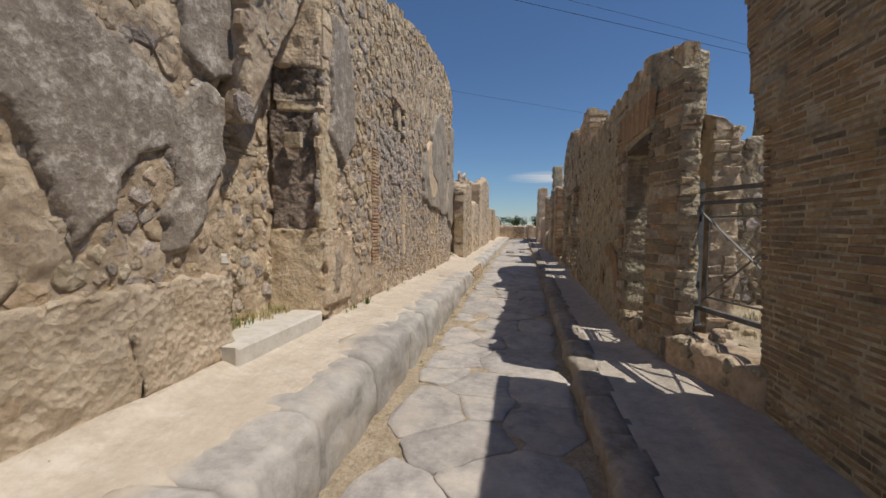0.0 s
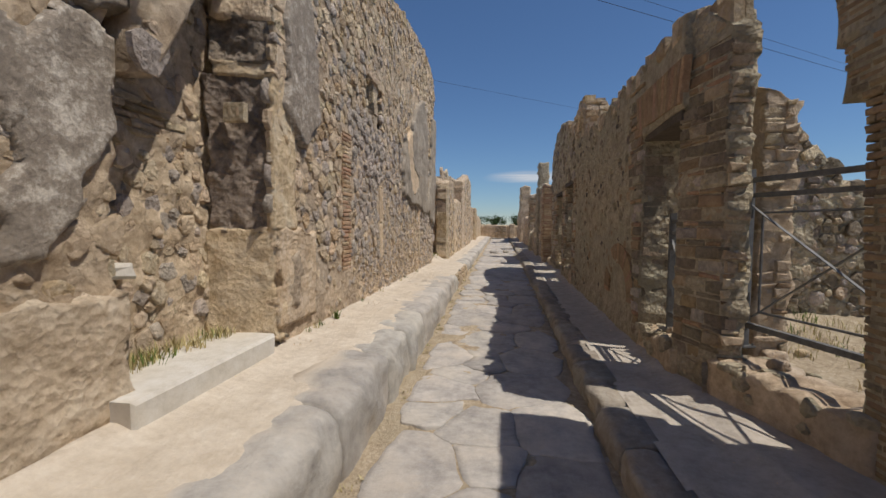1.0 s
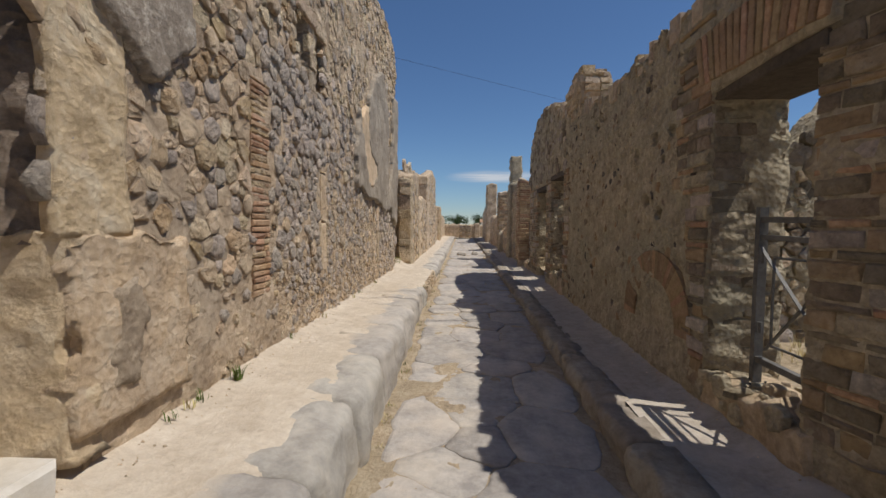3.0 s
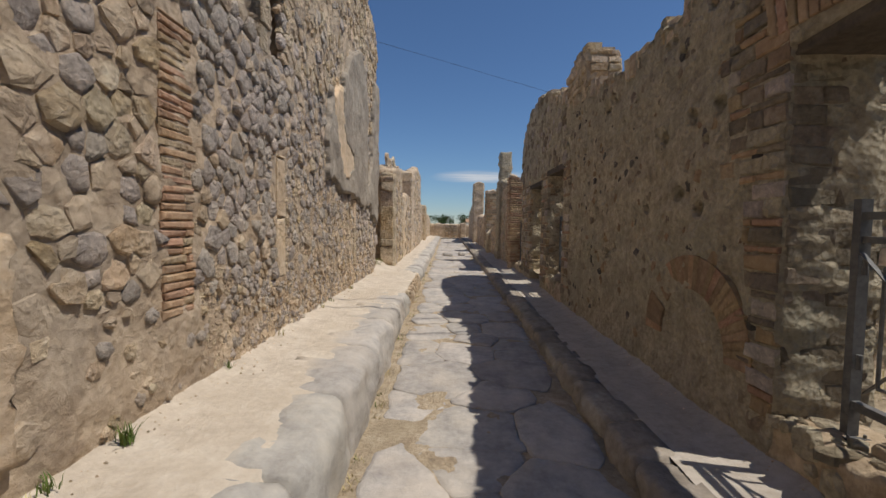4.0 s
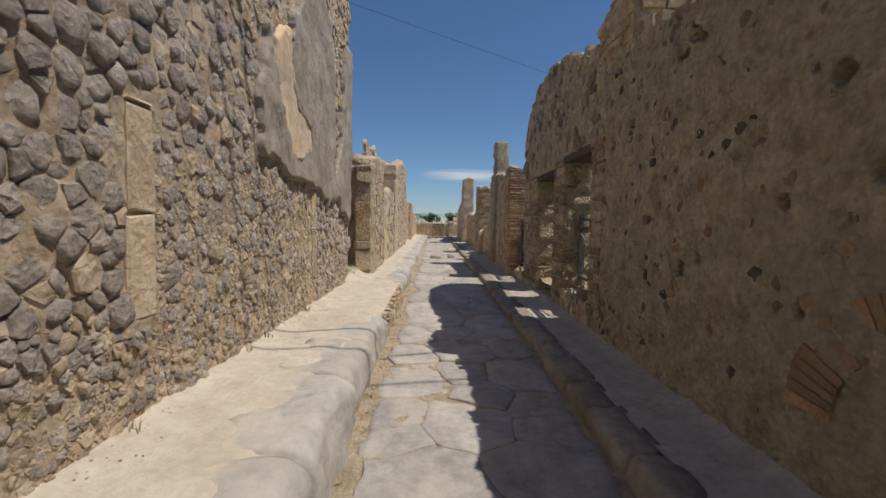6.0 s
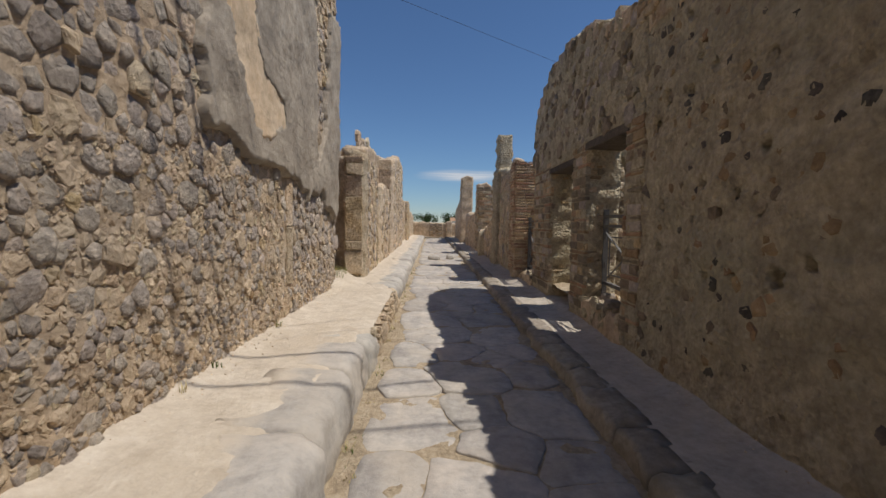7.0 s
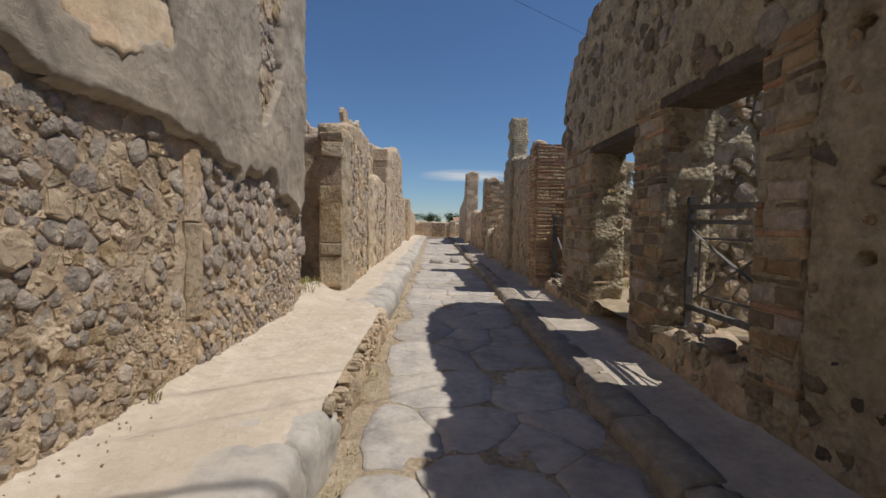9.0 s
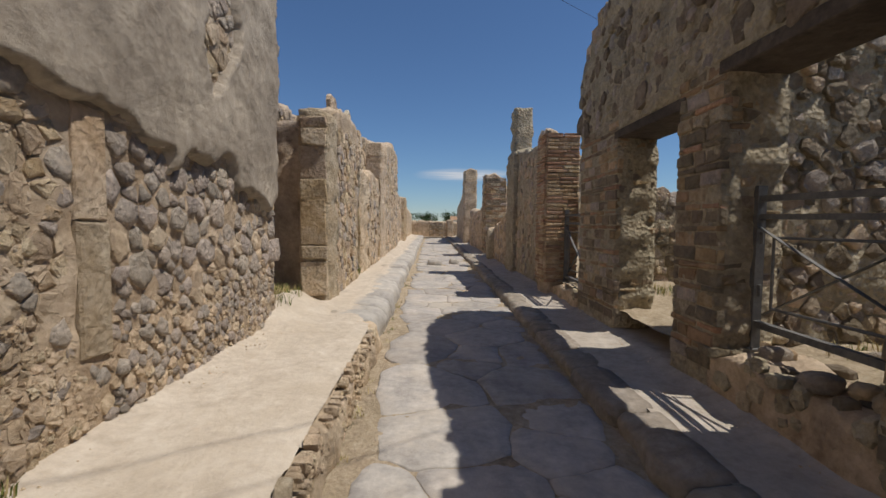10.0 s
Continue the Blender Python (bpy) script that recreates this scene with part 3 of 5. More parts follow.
# paving
def paving():
    rng = random.Random(21)
    root = tagged(new("paving"), "worn polygonal basalt paving of a narrow street", "paving", "", "structure")
    pts = scatter(-5, 49, -0.92, 0.60, lambda u, w: 0.66, rng, None, (0.6, 1.4))
    ghost = [(u, w, 0.5) for u in np.arange(-5, 49, 0.5) for w in (-1.4, 1.06)]
    polys = cells(pts + ghost, 0.95)
    made = 0
    rest = Heap()
    for (u, w, _), poly in sorted(zip(pts, polys), key=lambda q: abs(q[0][0] - 11)):
        if poly is None:
            continue
        poly = [(p[0], max(-1.06, min(0.72, p[1]))) for p in poly]
        ring = []
        for i in range(len(poly)):
            a, b, c = poly[i - 1], poly[i], poly[(i + 1) % len(poly)]
            for t, q in ((0.06, a), (0.06, c)):
                ring.append((b[0] + (q[0] - b[0]) * t, b[1] + (q[1] - b[1]) * t))
        edge = []
        for i, (a, b) in enumerate(ring):
            c, d = ring[(i + 1) % len(ring)]
            m = max(1, int(math.hypot(c - a, d - b) / 0.055))
            edge += [(a + (c - a) * k / m, b + (d - b) * k / m) for k in range(m)]
        ring = [(a + 0.06 * nz(a * 2.6, b * 2.6, 31.0) + 0.02 * nz(a * 9, b * 9, 33.0), b + 0.06 * nz(a * 2.6, b * 2.6, 41.0) + 0.02 * nz(a * 9, b * 9, 43.0)) for a, b in edge]
        n = len(ring)
        lift, tu, tw = rng.uniform(-0.008, 0.008), rng.uniform(-0.018, 0.018), rng.uniform(-0.018, 0.018)
        v, f = [], []
        for s, h in ((1.0, -0.07), (0.996, -0.007), (0.975, 0.0), (0.72, 0.004), (0.38, 0.006)):
            for p in ring:
                du, dw = (p[0] - u) * s, (p[1] - w) * s
                wob = 0.014 * fbm((u + du) * 1.9, (w + dw) * 1.9, 4.0, 4)
                v.append((w + dw + wob, u + du + wob, road_z(u + du) + h + lift + tu * du + tw * dw + wob))
        v.append((w, u, road_z(u) + lift + 0.008))
        for k in range(4):
            for i in range(n):
                j = (i + 1) % n
                f.append((k * n + j, k * n + i, (k + 1) * n + i, (k + 1) * n + j))
        for i in range(n):
            f.append((4 * n + (i + 1) % n, 4 * n + i, 5 * n))
        if made < 300:
            part("paving_stone", v, f, BASALT, root)
            made += 1
        else:
            rest.add(v, f)
    rest.put("paving_rest", BASALT, root)


paving()

# ---- long rubble wall on the sunny side ----
W, E = west(XW), east(XE)
mixed = lambda *ms: (lambda rng: rng.choice(ms))
crest_w = lerp([5.9, 8.7, 10.5, 12, 14.1, 15.0, 15.8], [5.2, 5.7, 6.1, 6.35, 6.5, 6.4, 6.2])
wall_1 = slab("wall_1", W, 5.98, 15.85, 0.2, crest_w, 0.62, MORTAR, None, "tall ruined rubble wall of lava and tuff in the sun", 0.036, 0.03, 0.05, 0.22, 1.0, fine=0.012,
              dents=[(u, w, 0.13, 0.42) for u, ws in ((8.9, (3.42, 3.54, 3.66, 3.78, 3.9)), (8.98, (3.42, 3.54, 3.66, 3.78, 3.9)), (9.06, (3.42, 3.54, 3.66, 3.78, 3.9)), (9.6, (3.4, 3.52, 3.64, 3.76, 3.88)), (9.7, (3.4, 3.52, 3.64, 3.76, 3.88)), (9.8, (3.4, 3.52, 3.64, 3.76, 3.88))) for w in ws])


def wall_1_pick(u, w, rng):
    if 7.72 < u < 8.12 and 0.95 < w < 3.0 or 9.5 < u < 9.84 and 1.0 < w < 2.4 or 13.2 < u < 13.45 and 0.8 < w < 2.15:
        return None
    if math.hypot(u - 9.3, w - 3.7) < 0.42 or u < 6.85 and 0.7 < w < 1.66:
        return None
    if u > 12.4 and 2.4 < w < 4.9 and u < 14.3 or u > 11.4 and 2.5 < w < 3.6 and u < 14.3:
        return None
    if w < 1.2 and u < 8.6 and rng.random() < 0.75:
        return None
    grey = 0.2
    if 8.0 < u < 12.5 and w < 3.4:
        grey = 1.0 if u < 9.6 else 0.92
    if u > 13.4 and w < 2.3:
        grey = 1.0
    grey *= 0.6 + 0.8 * (0.5 + 0.5 * fbm(u * 0.8, w * 0.8, 3.3, 3))
    if rng.random() < (0.45 if w < 1.2 else 0.2 if w < 1.7 or w > 3.5 else 0.05):
        return rng.choice((MORTAR, MORTAR, None))
    return LAVA if rng.random() < grey else rng.choice((TUFF, TUFF, LIME, MORTAR, OCHRE))


rubble(wall_1, W, 6.0, 15.8, 0.45, 6.5, lambda u, w: 0.075 if w < 1.15 and u > 7.2 else 0.15 if w < 3.2 and u < 9.5 else 0.115 if w < 1.7 and u < 13.3 else 0.145, wall_1_pick, 5,
       lambda u, w: w < crest_w(u) - 0.12, lambda u, w: (0.004, 0.03) if 7.0 < u < 9.7 and w > 0.8 else (0.0, 0.018) if u < 13.4 else (0.004, 0.026), 300, lambda u, w: abs(u - 8.6) + 0.6 * w, gap=0.97, worn=0.6, reach=1.1, face=lambda u, w: 0.03 * fbm(u * 2.2, w * 2.2, 1.0, 5) + 0.012 * fbm(u * 7.5, w * 7.5, 12.0, 2))
# small chips wedged between the stones
rubble(wall_1, W, 8.2, 15.7, 0.5, 2.2, lambda u, w: 0.05, lambda u, w, g: g.choice((MORTAR, MORTAR, MORTAR, TUFF, LIME, None)), 16, lambda u, w: not (9.5 < u < 9.84 or 13.2 < u < 13.45) and w < (1.3 if u < 9.6 else 2.1 if u < 13.0 else 0.95), (-0.002, 0.007), 0, None, gap=0.95, face=lambda u, w: 0.03 * fbm(u * 2.2, w * 2.2, 1.0, 5) + 0.012 * fbm(u * 7.5, w * 7.5, 12.0, 2))
# brick band, tufa uprights, window slit
courses(wall_1, W, 7.74, 8.1, 1.0, 2.95, lambda r, w, g: ("brick", 0.058, (0.2, 0.34), mixed(BRICK, BRICK, OCHRE), (0.006, 0.016), 0.006), 31, joint=0.009, face=lambda u, w: 0.008, edge=lambda w: (7.74 + 0.05 * nz(w * 3), 8.08 + 0.09 * nz(w * 6, 2)))
courses(wall_1, W, 9.54, 9.8, 1.05, 2.36, lambda r, w, g: ("tufa_block", 0.64, (0.3, 0.4), PIER, (0.016, 0.026), 0.012), 32, joint=0.02, edge=lambda w: (9.54, 9.8))
courses(wall_1, W, 13.22, 13.43, 0.85, 2.12, lambda r, w, g: ("tufa_block", 0.7, (0.3, 0.4), LIME, (0.02, 0.028), 0.012), 33, joint=0.02, edge=lambda w: (13.21, 13.43))
courses(wall_1, W, 9.14, 9.4, 3.3, 3.95, lambda r, w, g: ("jamb_block", 0.21, (0.3, 0.4), TUFF, (0.0, 0.04), 0.02), 34, joint=0.015, edge=lambda w: (9.17, 9.38))
courses(wall_1, W, 8.7, 9.85, 4.02, 4.2, lambda r, w, g: ("lintel_block", 0.17, (0.5, 0.7), TUFF, (0.02, 0.05), 0.02), 35, edge=lambda w: (8.75, 9.8))
# corner pier of squared ochre blocks
pier_rows = lambda r, w, g: ("pier_block", (0.34, 0.27, 0.36, 0.22, 0.3)[r % 5], (0.3, 0.55), mixed(PIER, LIME, PIER, TUFF), (0.0, 0.035), 0.018)
def out(P, k):
    return lambda u, d, w: P(u, d + k, w)


slab("pier_block", out(W, 0.06), 5.93, 6.78, 0.62, 1.6, 0.25, PIER, wall_1, "", 0.035, 0.02, 0.06, 0.1, 61.0, fine=0.015)
patch("plaster", wall_1, out(W, 0.055), [(6.15, 0.85), (6.32, 0.8), (6.38, 1.15), (6.3, 1.32), (6.18, 1.2)], 0.02, 0.012, MORTAR_GREY, 6.0)
courses(wall_1, W, 5.97, 6.3, 3.1, 5.0, pier_rows, 37, joint=0.014, edge=lambda w: (5.96, 6.3 + 0.2 * nz(w * 4)))
slab("pier_block", out(W, 0.03), 5.9, 6.34, 1.58, 3.08, 0.08, PIER, wall_1, "", 0.035, 0.02, 0.03, 0.03, 70.0, fine=0.014)
jamb = lambda u, d, w: (u, 5.98 + 0.3 * (u + 2.3) - d, w)
slab("pier_block", out(jamb, 0.055), -2.9, -2.27, 0.5, 1.62, 0.2, PIER, wall_1, "", 0.035, 0.02, 0.04, 0.05, 63.0, fine=0.015)
# upper pier in a darker brown rubble than the blocks around it
slab("pier_core", out(jamb, 0.04), -2.87, -2.33, 1.55, 3.05, 0.2, RUBBLE_DARK, wall_1, "blackened rubble of the pier", 0.03, 0.03, 0.05, 0.05, 64.0, fine=0.03)
slab("pier_block", out(jamb, 0.05), -2.82, -2.3, 3.02, 3.18, 0.3, PIER, wall_1, "", 0.035, 0.03, 0.04, 0.03, 65.0, fine=0.02)
slab("pier_core", out(jamb, 0.02), -2.87, -2.32, 3.15, 3.6, 0.2, RUBBLE_DARK, wall_1, "", 0.035, 0.05, 0.05, 0.05, 66.0, fine=0.04)
slab("pier_block", out(jamb, 0.05), -2.82, -2.3, 3.55, 5.1, 0.3, PIER, wall_1, "", 0.05, 0.04, 0.05, 0.05, 67.0, fine=0.02)
# plaster left on the far half
patch("plaster", wall_1, W, [(11.3, 2.9), (11.4, 2.3), (11.7, 2.36), (12.1, 2.2), (12.7, 2.2), (13.2, 2.15), (13.6, 2.12), (13.85, 2.02), (13.93, 1.86), (14.15, 2.07), (14.45, 2.0), (14.7, 2.12), (14.86, 1.86), (15.35, 1.8), (15.6, 1.7), (15.8, 1.8), (15.82, 5.0), (15.15, 4.9), (14.95, 3.2), (14.69, 2.68), (14.47, 2.46), (14.36, 2.75), (14.38, 3.3), (14.2, 4.8), (13.6, 5.0), (12.9, 4.7), (12.3, 4.1), (12.22, 3.4), (12.42, 3.02), (12.95, 2.92), (13.04, 2.68), (12.5, 2.46), (12.19, 2.5), (12.04, 2.82), (11.77, 3.07), (11.6, 3.7)], 0.055, 0.035, PLASTER_TAN, 4.0, 0.055, 0.02, "weathered grey plaster with a broken edge")
patch("plaster", wall_1, W, [(11.7, 3.6), (11.74, 3.02), (12.0, 2.76), (12.15, 2.46), (12.5, 2.42), (13.06, 2.66), (12.98, 2.94), (12.45, 3.04), (12.26, 3.4), (12.2, 3.9)], 0.062, 0.014, PLASTER_PALE, 9.0, 0.05, 0.015, "pale undercoat of plaster")
patch("plaster", wall_1, W, [(6.15, 2.75), (6.5, 2.5), (6.9, 2.85), (6.85, 3.6), (6.6, 4.3), (6.2, 4.3)], 0.045, 0.03, PLASTER, 5.0, 0.05, 0.015)

# broken face of the pavement where the kerb stones are gone
rubble(kerb_1, west(-1.2), 12.9, 15.8, 0.02, 0.42, lambda u, w: 0.06, lambda u, w, g: g.choice((MORTAR, TUFF, LIME, None, MORTAR)), 15, lambda u, w: w < west_z(u) - 0.05, (-0.01, 0.035), 120, lambda u, w: u)

# ---- near wall with plaster, and the doorway ----
W2 = west(-2.5)
wall_2 = slab("wall_2", W2, -1.5, 4.42, 0.1, 5.2, 0.4, MORTAR, None, "near rubble wall with patches of grey plaster", 0.036, 0.05, 0.06, 0.1, 4.0, fine=0.018)
# added slab, its sloping underside set to throw the diagonal shadow below
slab("jamb_top", W, 4.5, 5.96, lambda u: 2.62 + (u - 4.55) * 1.6, 6.3, 0.6, MORTAR, wall_2, "", 0.05, 0.03, 0.03, 0.1, 5.0, fine=0.02)


def wall_2_pick(u, w, rng):
    if w < 1.15 and u > 2.6:
        return rng.choice((OCHRE, None, None, None))
    if 3.0 < u < 3.75 and 1.2 < w < 2.2:
        return rng.choice((LAVA, LAVA, LIME, MORTAR))
    return rng.choice((TUFF, MORTAR, OCHRE, None, LAVA, None, MORTAR, None))


rubble(wall_2, W2, 0.4, 4.4, 0.45, 5.0, lambda u, w: 0.15, wall_2_pick, 6, None, (-0.008, 0.016), 300, lambda u, w: abs(u - 3.4) + 0.5 * w, gap=0.97, face=lambda u, w: 0.05 * fbm(u * 2.2, w * 2.2, 4.0, 5))
slab("pier_block", out(W2, 0.09), 3.45, 4.42, 0.42, 1.22, 0.25, MORTAR_TAN, wall_2, "", 0.03, 0.03, 0.05, 0.06, 68.0, fine=0.008)
slab("pier_block", out(W2, 0.06), 2.3, 3.5, 0.3, 1.2, 0.25, MORTAR_TAN, wall_2, "", 0.03, 0.04, 0.05, 0.06, 69.0, fine=0.008)
patch("plaster", wall_2, W2, [(2.4, 2.6), (2.75, 2.25), (3.0, 1.75), (3.12, 1.5), (3.35, 1.75), (3.5, 2.1), (3.72, 2.25), (3.85, 2.05), (3.95, 2.5), (3.7, 2.75), (3.3, 2.85), (3.05, 3.1), (2.6, 3.0)], 0.04, 0.03, PLASTER, 11.0, 0.045, 0.008, "grey plaster with white flecks")
patch("plaster", wall_2, W2, [(3.78, 1.4), (3.98, 1.5), (4.22, 1.85), (4.38, 2.2), (4.4, 2.75), (4.1, 2.8), (3.85, 2.5), (3.8, 2.0)], 0.04, 0.03, PLASTER, 12.0, 0.045, 0.008)
patch("plaster", wall_2, W2, [(4.0, 2.95), (4.3, 2.85), (4.5, 3.0), (4.6, 4.8), (4.1, 4.8), (3.85, 3.6)], 0.04, 0.03, PLASTER, 13.0, 0.045, 0.008)
patch("plaster", wall_2, W2, [(1.9, 0.75), (2.35, 0.8), (2.6, 1.2), (2.45, 1.6), (2.1, 1.65), (1.8, 1.3)], 0.07, 0.045, PLASTER_PALE, 14.0, 0.045, 0.02, "pale lump of plaster")
# stones on the added shadow-casting slab
rubble(wall_2, W, 4.5, 5.94, 2.7, 5.6, lambda u, w: 0.15, lambda u, w, g: g.choice((TUFF, MORTAR, LAVA, None, None)), 17, lambda u, w: w > 2.74 + (u - 4.55) * 1.6, (-0.004, 0.016), 60, lambda u, w: w, face=lambda u, w: 0.03 * fbm(u * 2.2, w * 2.2, 5.0, 5))
# blocked doorway
wall_3 = slab("wall_3", west(-2.9), 4.2, 6.2, 0.2, 6.0, 0.4, MORTAR, None, "rubble blocking a doorway, half in shadow", 0.045, 0.05, 0.02, 0.1, 7.0, fine=0.03)
rubble(wall_3, west(-2.9), 4.4, 6.0, 0.7, 5.6, lambda u, w: 0.14, lambda u, w, g: None if 2.3 < w < 2.6 and u < 5.6 else g.choice((LAVA, TUFF, LIME, MORTAR, None)), 8, None, (-0.004, 0.026), 200, lambda u, w: w, face=lambda u, w: 0.05 * fbm(u * 2.2, w * 2.2, 7.0, 5))
courses(wall_3, west(-2.9), 4.4, 5.55, 2.3, 2.62, lambda r, w, g: ("brick", 0.062, (0.25, 0.45), mixed(OCHRE, MORTAR, TUFF), (0.0, 0.022), 0.012), 42, joint=0.009)
slabv, slabf = block(west(-2.9), 4.24, 5.84, 0.2, 0.585, 0.02, 0.66, 0.025, random.Random(2), 0.02)
tagged(part("threshold_slab", slabv, slabf, MARBLE, None, "", False), "pale worn stone threshold slab in a doorway", "threshold")

# ---- brick pier, shade side, nearest ----
E4 = east(2.2)
flare = lerp([0.0, 0.5, 1.65, 2.45, 2.55, 3.25, 3.9, 4.5], [5.05, 5.08, 5.17, 5.2, 5.34, 5.52, 5.64, 5.7])
wall_4 = slab("wall_4", E4, -1.5, 5.08, -0.1, 4.35, 0.5, MORTAR_SMOOTH, None, "brick-faced pier in the shade", 0.12, 0.012, 0.03, 0.1, 8.0)
for z0, z1 in ((2.5, 2.95), (2.9, 3.4), (3.35, 3.85), (3.8, 4.4)):
    slab("pier_core", E4, 4.9, flare(z0 + 0.2), z0, z1, 0.5, MORTAR_SMOOTH, wall_4, "", 0.1, 0.012, 0.03, 0.0, 8.0 + z0)
courses(wall_4, E4, 1.2, 5.7, 0.1, 4.4, lambda r, w, g: ("brick", 0.058, (0.17, 0.34), mixed(BRICK_PALE, BRICK_PALE, BRICK_PALE, BRICK_PALE, TUFF_SHADE), (0.002, 0.009), 0.005), 43, 300, lambda u, w: abs(5.2 - u) + 0.25 * abs(w - 1.6), d0=-0.3, joint=0.012, edge=lambda w: (1.2, flare(w) + 0.025 * nz(w * 9)))

# ---- pier between the gates ----
E5 = lambda u, d, w: (1.70 + (6.85 - u) * 0.26 - d, u, w)
crest_5 = lerp([6.2, 6.3, 6.5, 6.84], [3.45, 3.6, 3.74, 3.7])
wall_5 = slab("wall_5", E5, 6.2, 6.84, 0.0, crest_5, 0.22, MORTAR_SMOOTH, None, "ruined pier of brick and tuff courses", 0.04, 0.015, 0.06, 0.12, 9.0, fine=0.012)
# the darkened tuff in these courses carries some of the piers' shade
MIXED = lambda r, w, g: ("brick", 0.06, (0.2, 0.4), mixed(BRICK_PALE, BRICK, TUFF_SHADE), (0.0, 0.014), 0.006) if r % 5 in (1, 3) else ("tufa_block", 0.125, (0.16, 0.34), mixed(TUFF_SHADE, TUFF_SHADE, OCHRE, BRICK_PALE, MORTAR_SMOOTH, TUFF_SHADE, LAVA), (-0.004, 0.014), 0.011)
ragged = lambda a, b, s: (lambda w: (a + 0.07 * nz(w * 6, s), b + 0.02 * nz(w * 5, s + 3)))
courses(wall_5, E5, 6.2, 6.83, 0.35, 3.35, MIXED, 44, 300, joint=0.014, edge=ragged(6.21, 6.83, 1.0), face=lambda u, w: 0.006)
ROUGH = lambda r, w, g: ("brick", 0.06, (0.14, 0.26), mixed(BRICK_PALE, TUFF, MORTAR), (-0.015, 0.025), 0.012) if r % 3 == 1 else ("tufa_block", 0.10, (0.10, 0.2), mixed(TUFF, LIME, OCHRE, MORTAR, TUFF), (-0.02, 0.035), 0.018)
# the same rough courses, recoloured darker to stand for shadow on the jambs
ROUGH_SHADE = lambda r, w, g: ROUGH(r, w, g)[:3] + (mixed(TUFF_SHADE, BRICK_PALE, TUFF_SHADE, OCHRE), (-0.015, 0.02), 0.015)
courses(wall_5, facing(6.2), 1.86, 2.07, 0.3, 3.35, ROUGH, 47, 150, joint=0.014, edge=lambda w: (1.87 + 0.03 * nz(w * 6, 2.0), 2.06 + 0.03 * nz(w * 5, 8.0)))
inner_pier = slab("wall_9", facing(6.5), 2.3, 2.62, 0.3, lerp([2.3, 2.62], [3.0, 2.85]), 0.45, MORTAR, None, "broken inner pier of rough blocks behind the gate", 0.05, 0.02, 0.04, 0.12, 19.0, fine=0.015)
courses(inner_pier, facing(6.5), 2.3, 2.62, 0.45, 2.85, ROUGH, 56, 80, joint=0.014, edge=lambda w: (2.31 + 0.03 * nz(w * 6, 4.0), 2.61 + 0.03 * nz(w * 5, 6.0)))

# ---- doorway lintel and long wall in the shade ----
crest_e = lerp([6.7, 7.9, 8.3, 9.2, 10.4, 11.0, 11.9, 12.9, 13.3], [3.75, 3.72, 3.7, 3.7, 3.62, 3.6, 3.86, 3.95, 4.1])
rngd = random.Random(77)
dents = [(rngd.uniform(8.5, 12.5), rngd.choice((1.3, 1.75, 2.1, 2.5, 2.95, 3.3, 3.6)) + rngd.uniform(-0.16, 0.16), rngd.choice((0.035, 0.045, 0.05, 0.07)), rngd.uniform(0.14, 0.22)) for _ in range(48)]
wall_6 = slab("wall_6", E, 7.86, 12.72, 0.0, crest_e, 0.64, MORTAR_SMOOTH, None, "long wall of worn render with holes, in the shade", 0.024, 0.03, 0.03, 0.2, 10.0, dents, fine=0.012)
slab("door_lintel", E, 6.7, 7.95, lambda u: 2.86 - 0.06 * (u - 6.7), crest_e, 0.64, MORTAR_SMOOTH, wall_6, "", 0.06, 0.02, 0.0, 0.15, 11.0)
SHADE_STONES = (None,) * 13 + (LAVA_DARK, MORTAR_SMOOTH, MORTAR_SMOOTH, TUFF_SHADE, MORTAR_SMOOTH, BRICK_PALE)
rubble(wall_6, E, 8.0, 12.7, 0.3, 4.0, lambda u, w: 0.105, lambda u, w, g: g.choice(SHADE_STONES), 10, lambda u, w: (u - 8.86) ** 2 + (w - 0.6) ** 2 > 0.75 and w < crest_e(u) - 0.15, (-0.004, 0.005), 200, lambda u, w: abs(u - 9.5), face=lambda u, w: 0.03 * fbm(u * 2.2, w * 2.2, 10.0, 5) + 0.012 * fbm(u * 7.5, w * 7.5, 21.0, 2), worn=0.8)
courses(wall_6, E, 7.86, 8.8, 0.35, 3.5, MIXED, 45, 200, joint=0.014, edge=lambda w: (7.87, 8.3 + 0.35 * nz(w * 9, 4.0) + (0.15 if w > 1.9 else -0.1)), face=lambda u, w: 0.016)
# doorway reveal: its shade is partly given by darker stone colours
courses(wall_6, facing(7.86), 1.68, 2.31, 0.35, 2.8, lambda r, w, g: ("tufa_block", 0.13, (0.18, 0.34), mixed(TUFF_SHADE, MORTAR_SMOOTH, TUFF_SHADE), (-0.006, 0.006), 0.012), 48, 120, joint=0.008, edge=lambda w: (1.69, 2.29 + 0.03 * nz(w * 5, 8.0)))
v, f = block(E, 6.76, 7.88, 2.74, 2.84, -0.63, -0.012, 0.012, rngd, 0.008)
part("lintel_beam", v, f + [(3, 2, 1, 0) if not flip_for(E) else (0, 1, 2, 3)], WOOD, wall_6, "dark timber lintel", False)
# flat arch over the door
for i in range(17):
    u = 6.72 + i * 0.078
    lean = (i - 8) * 0.012
    v, f = block(E, u, u + 0.066, 2.9, 3.34, -0.05, 0.03, 0.006, rngd, 0.004)
    v = [(p[0], p[1] + lean * (p[2] - 2.9) / 0.44, p[2]) for p in v]
    part("voussoir", v, f, BRICK_PALE if i % 3 else BRICK, wall_6, smooth=False)
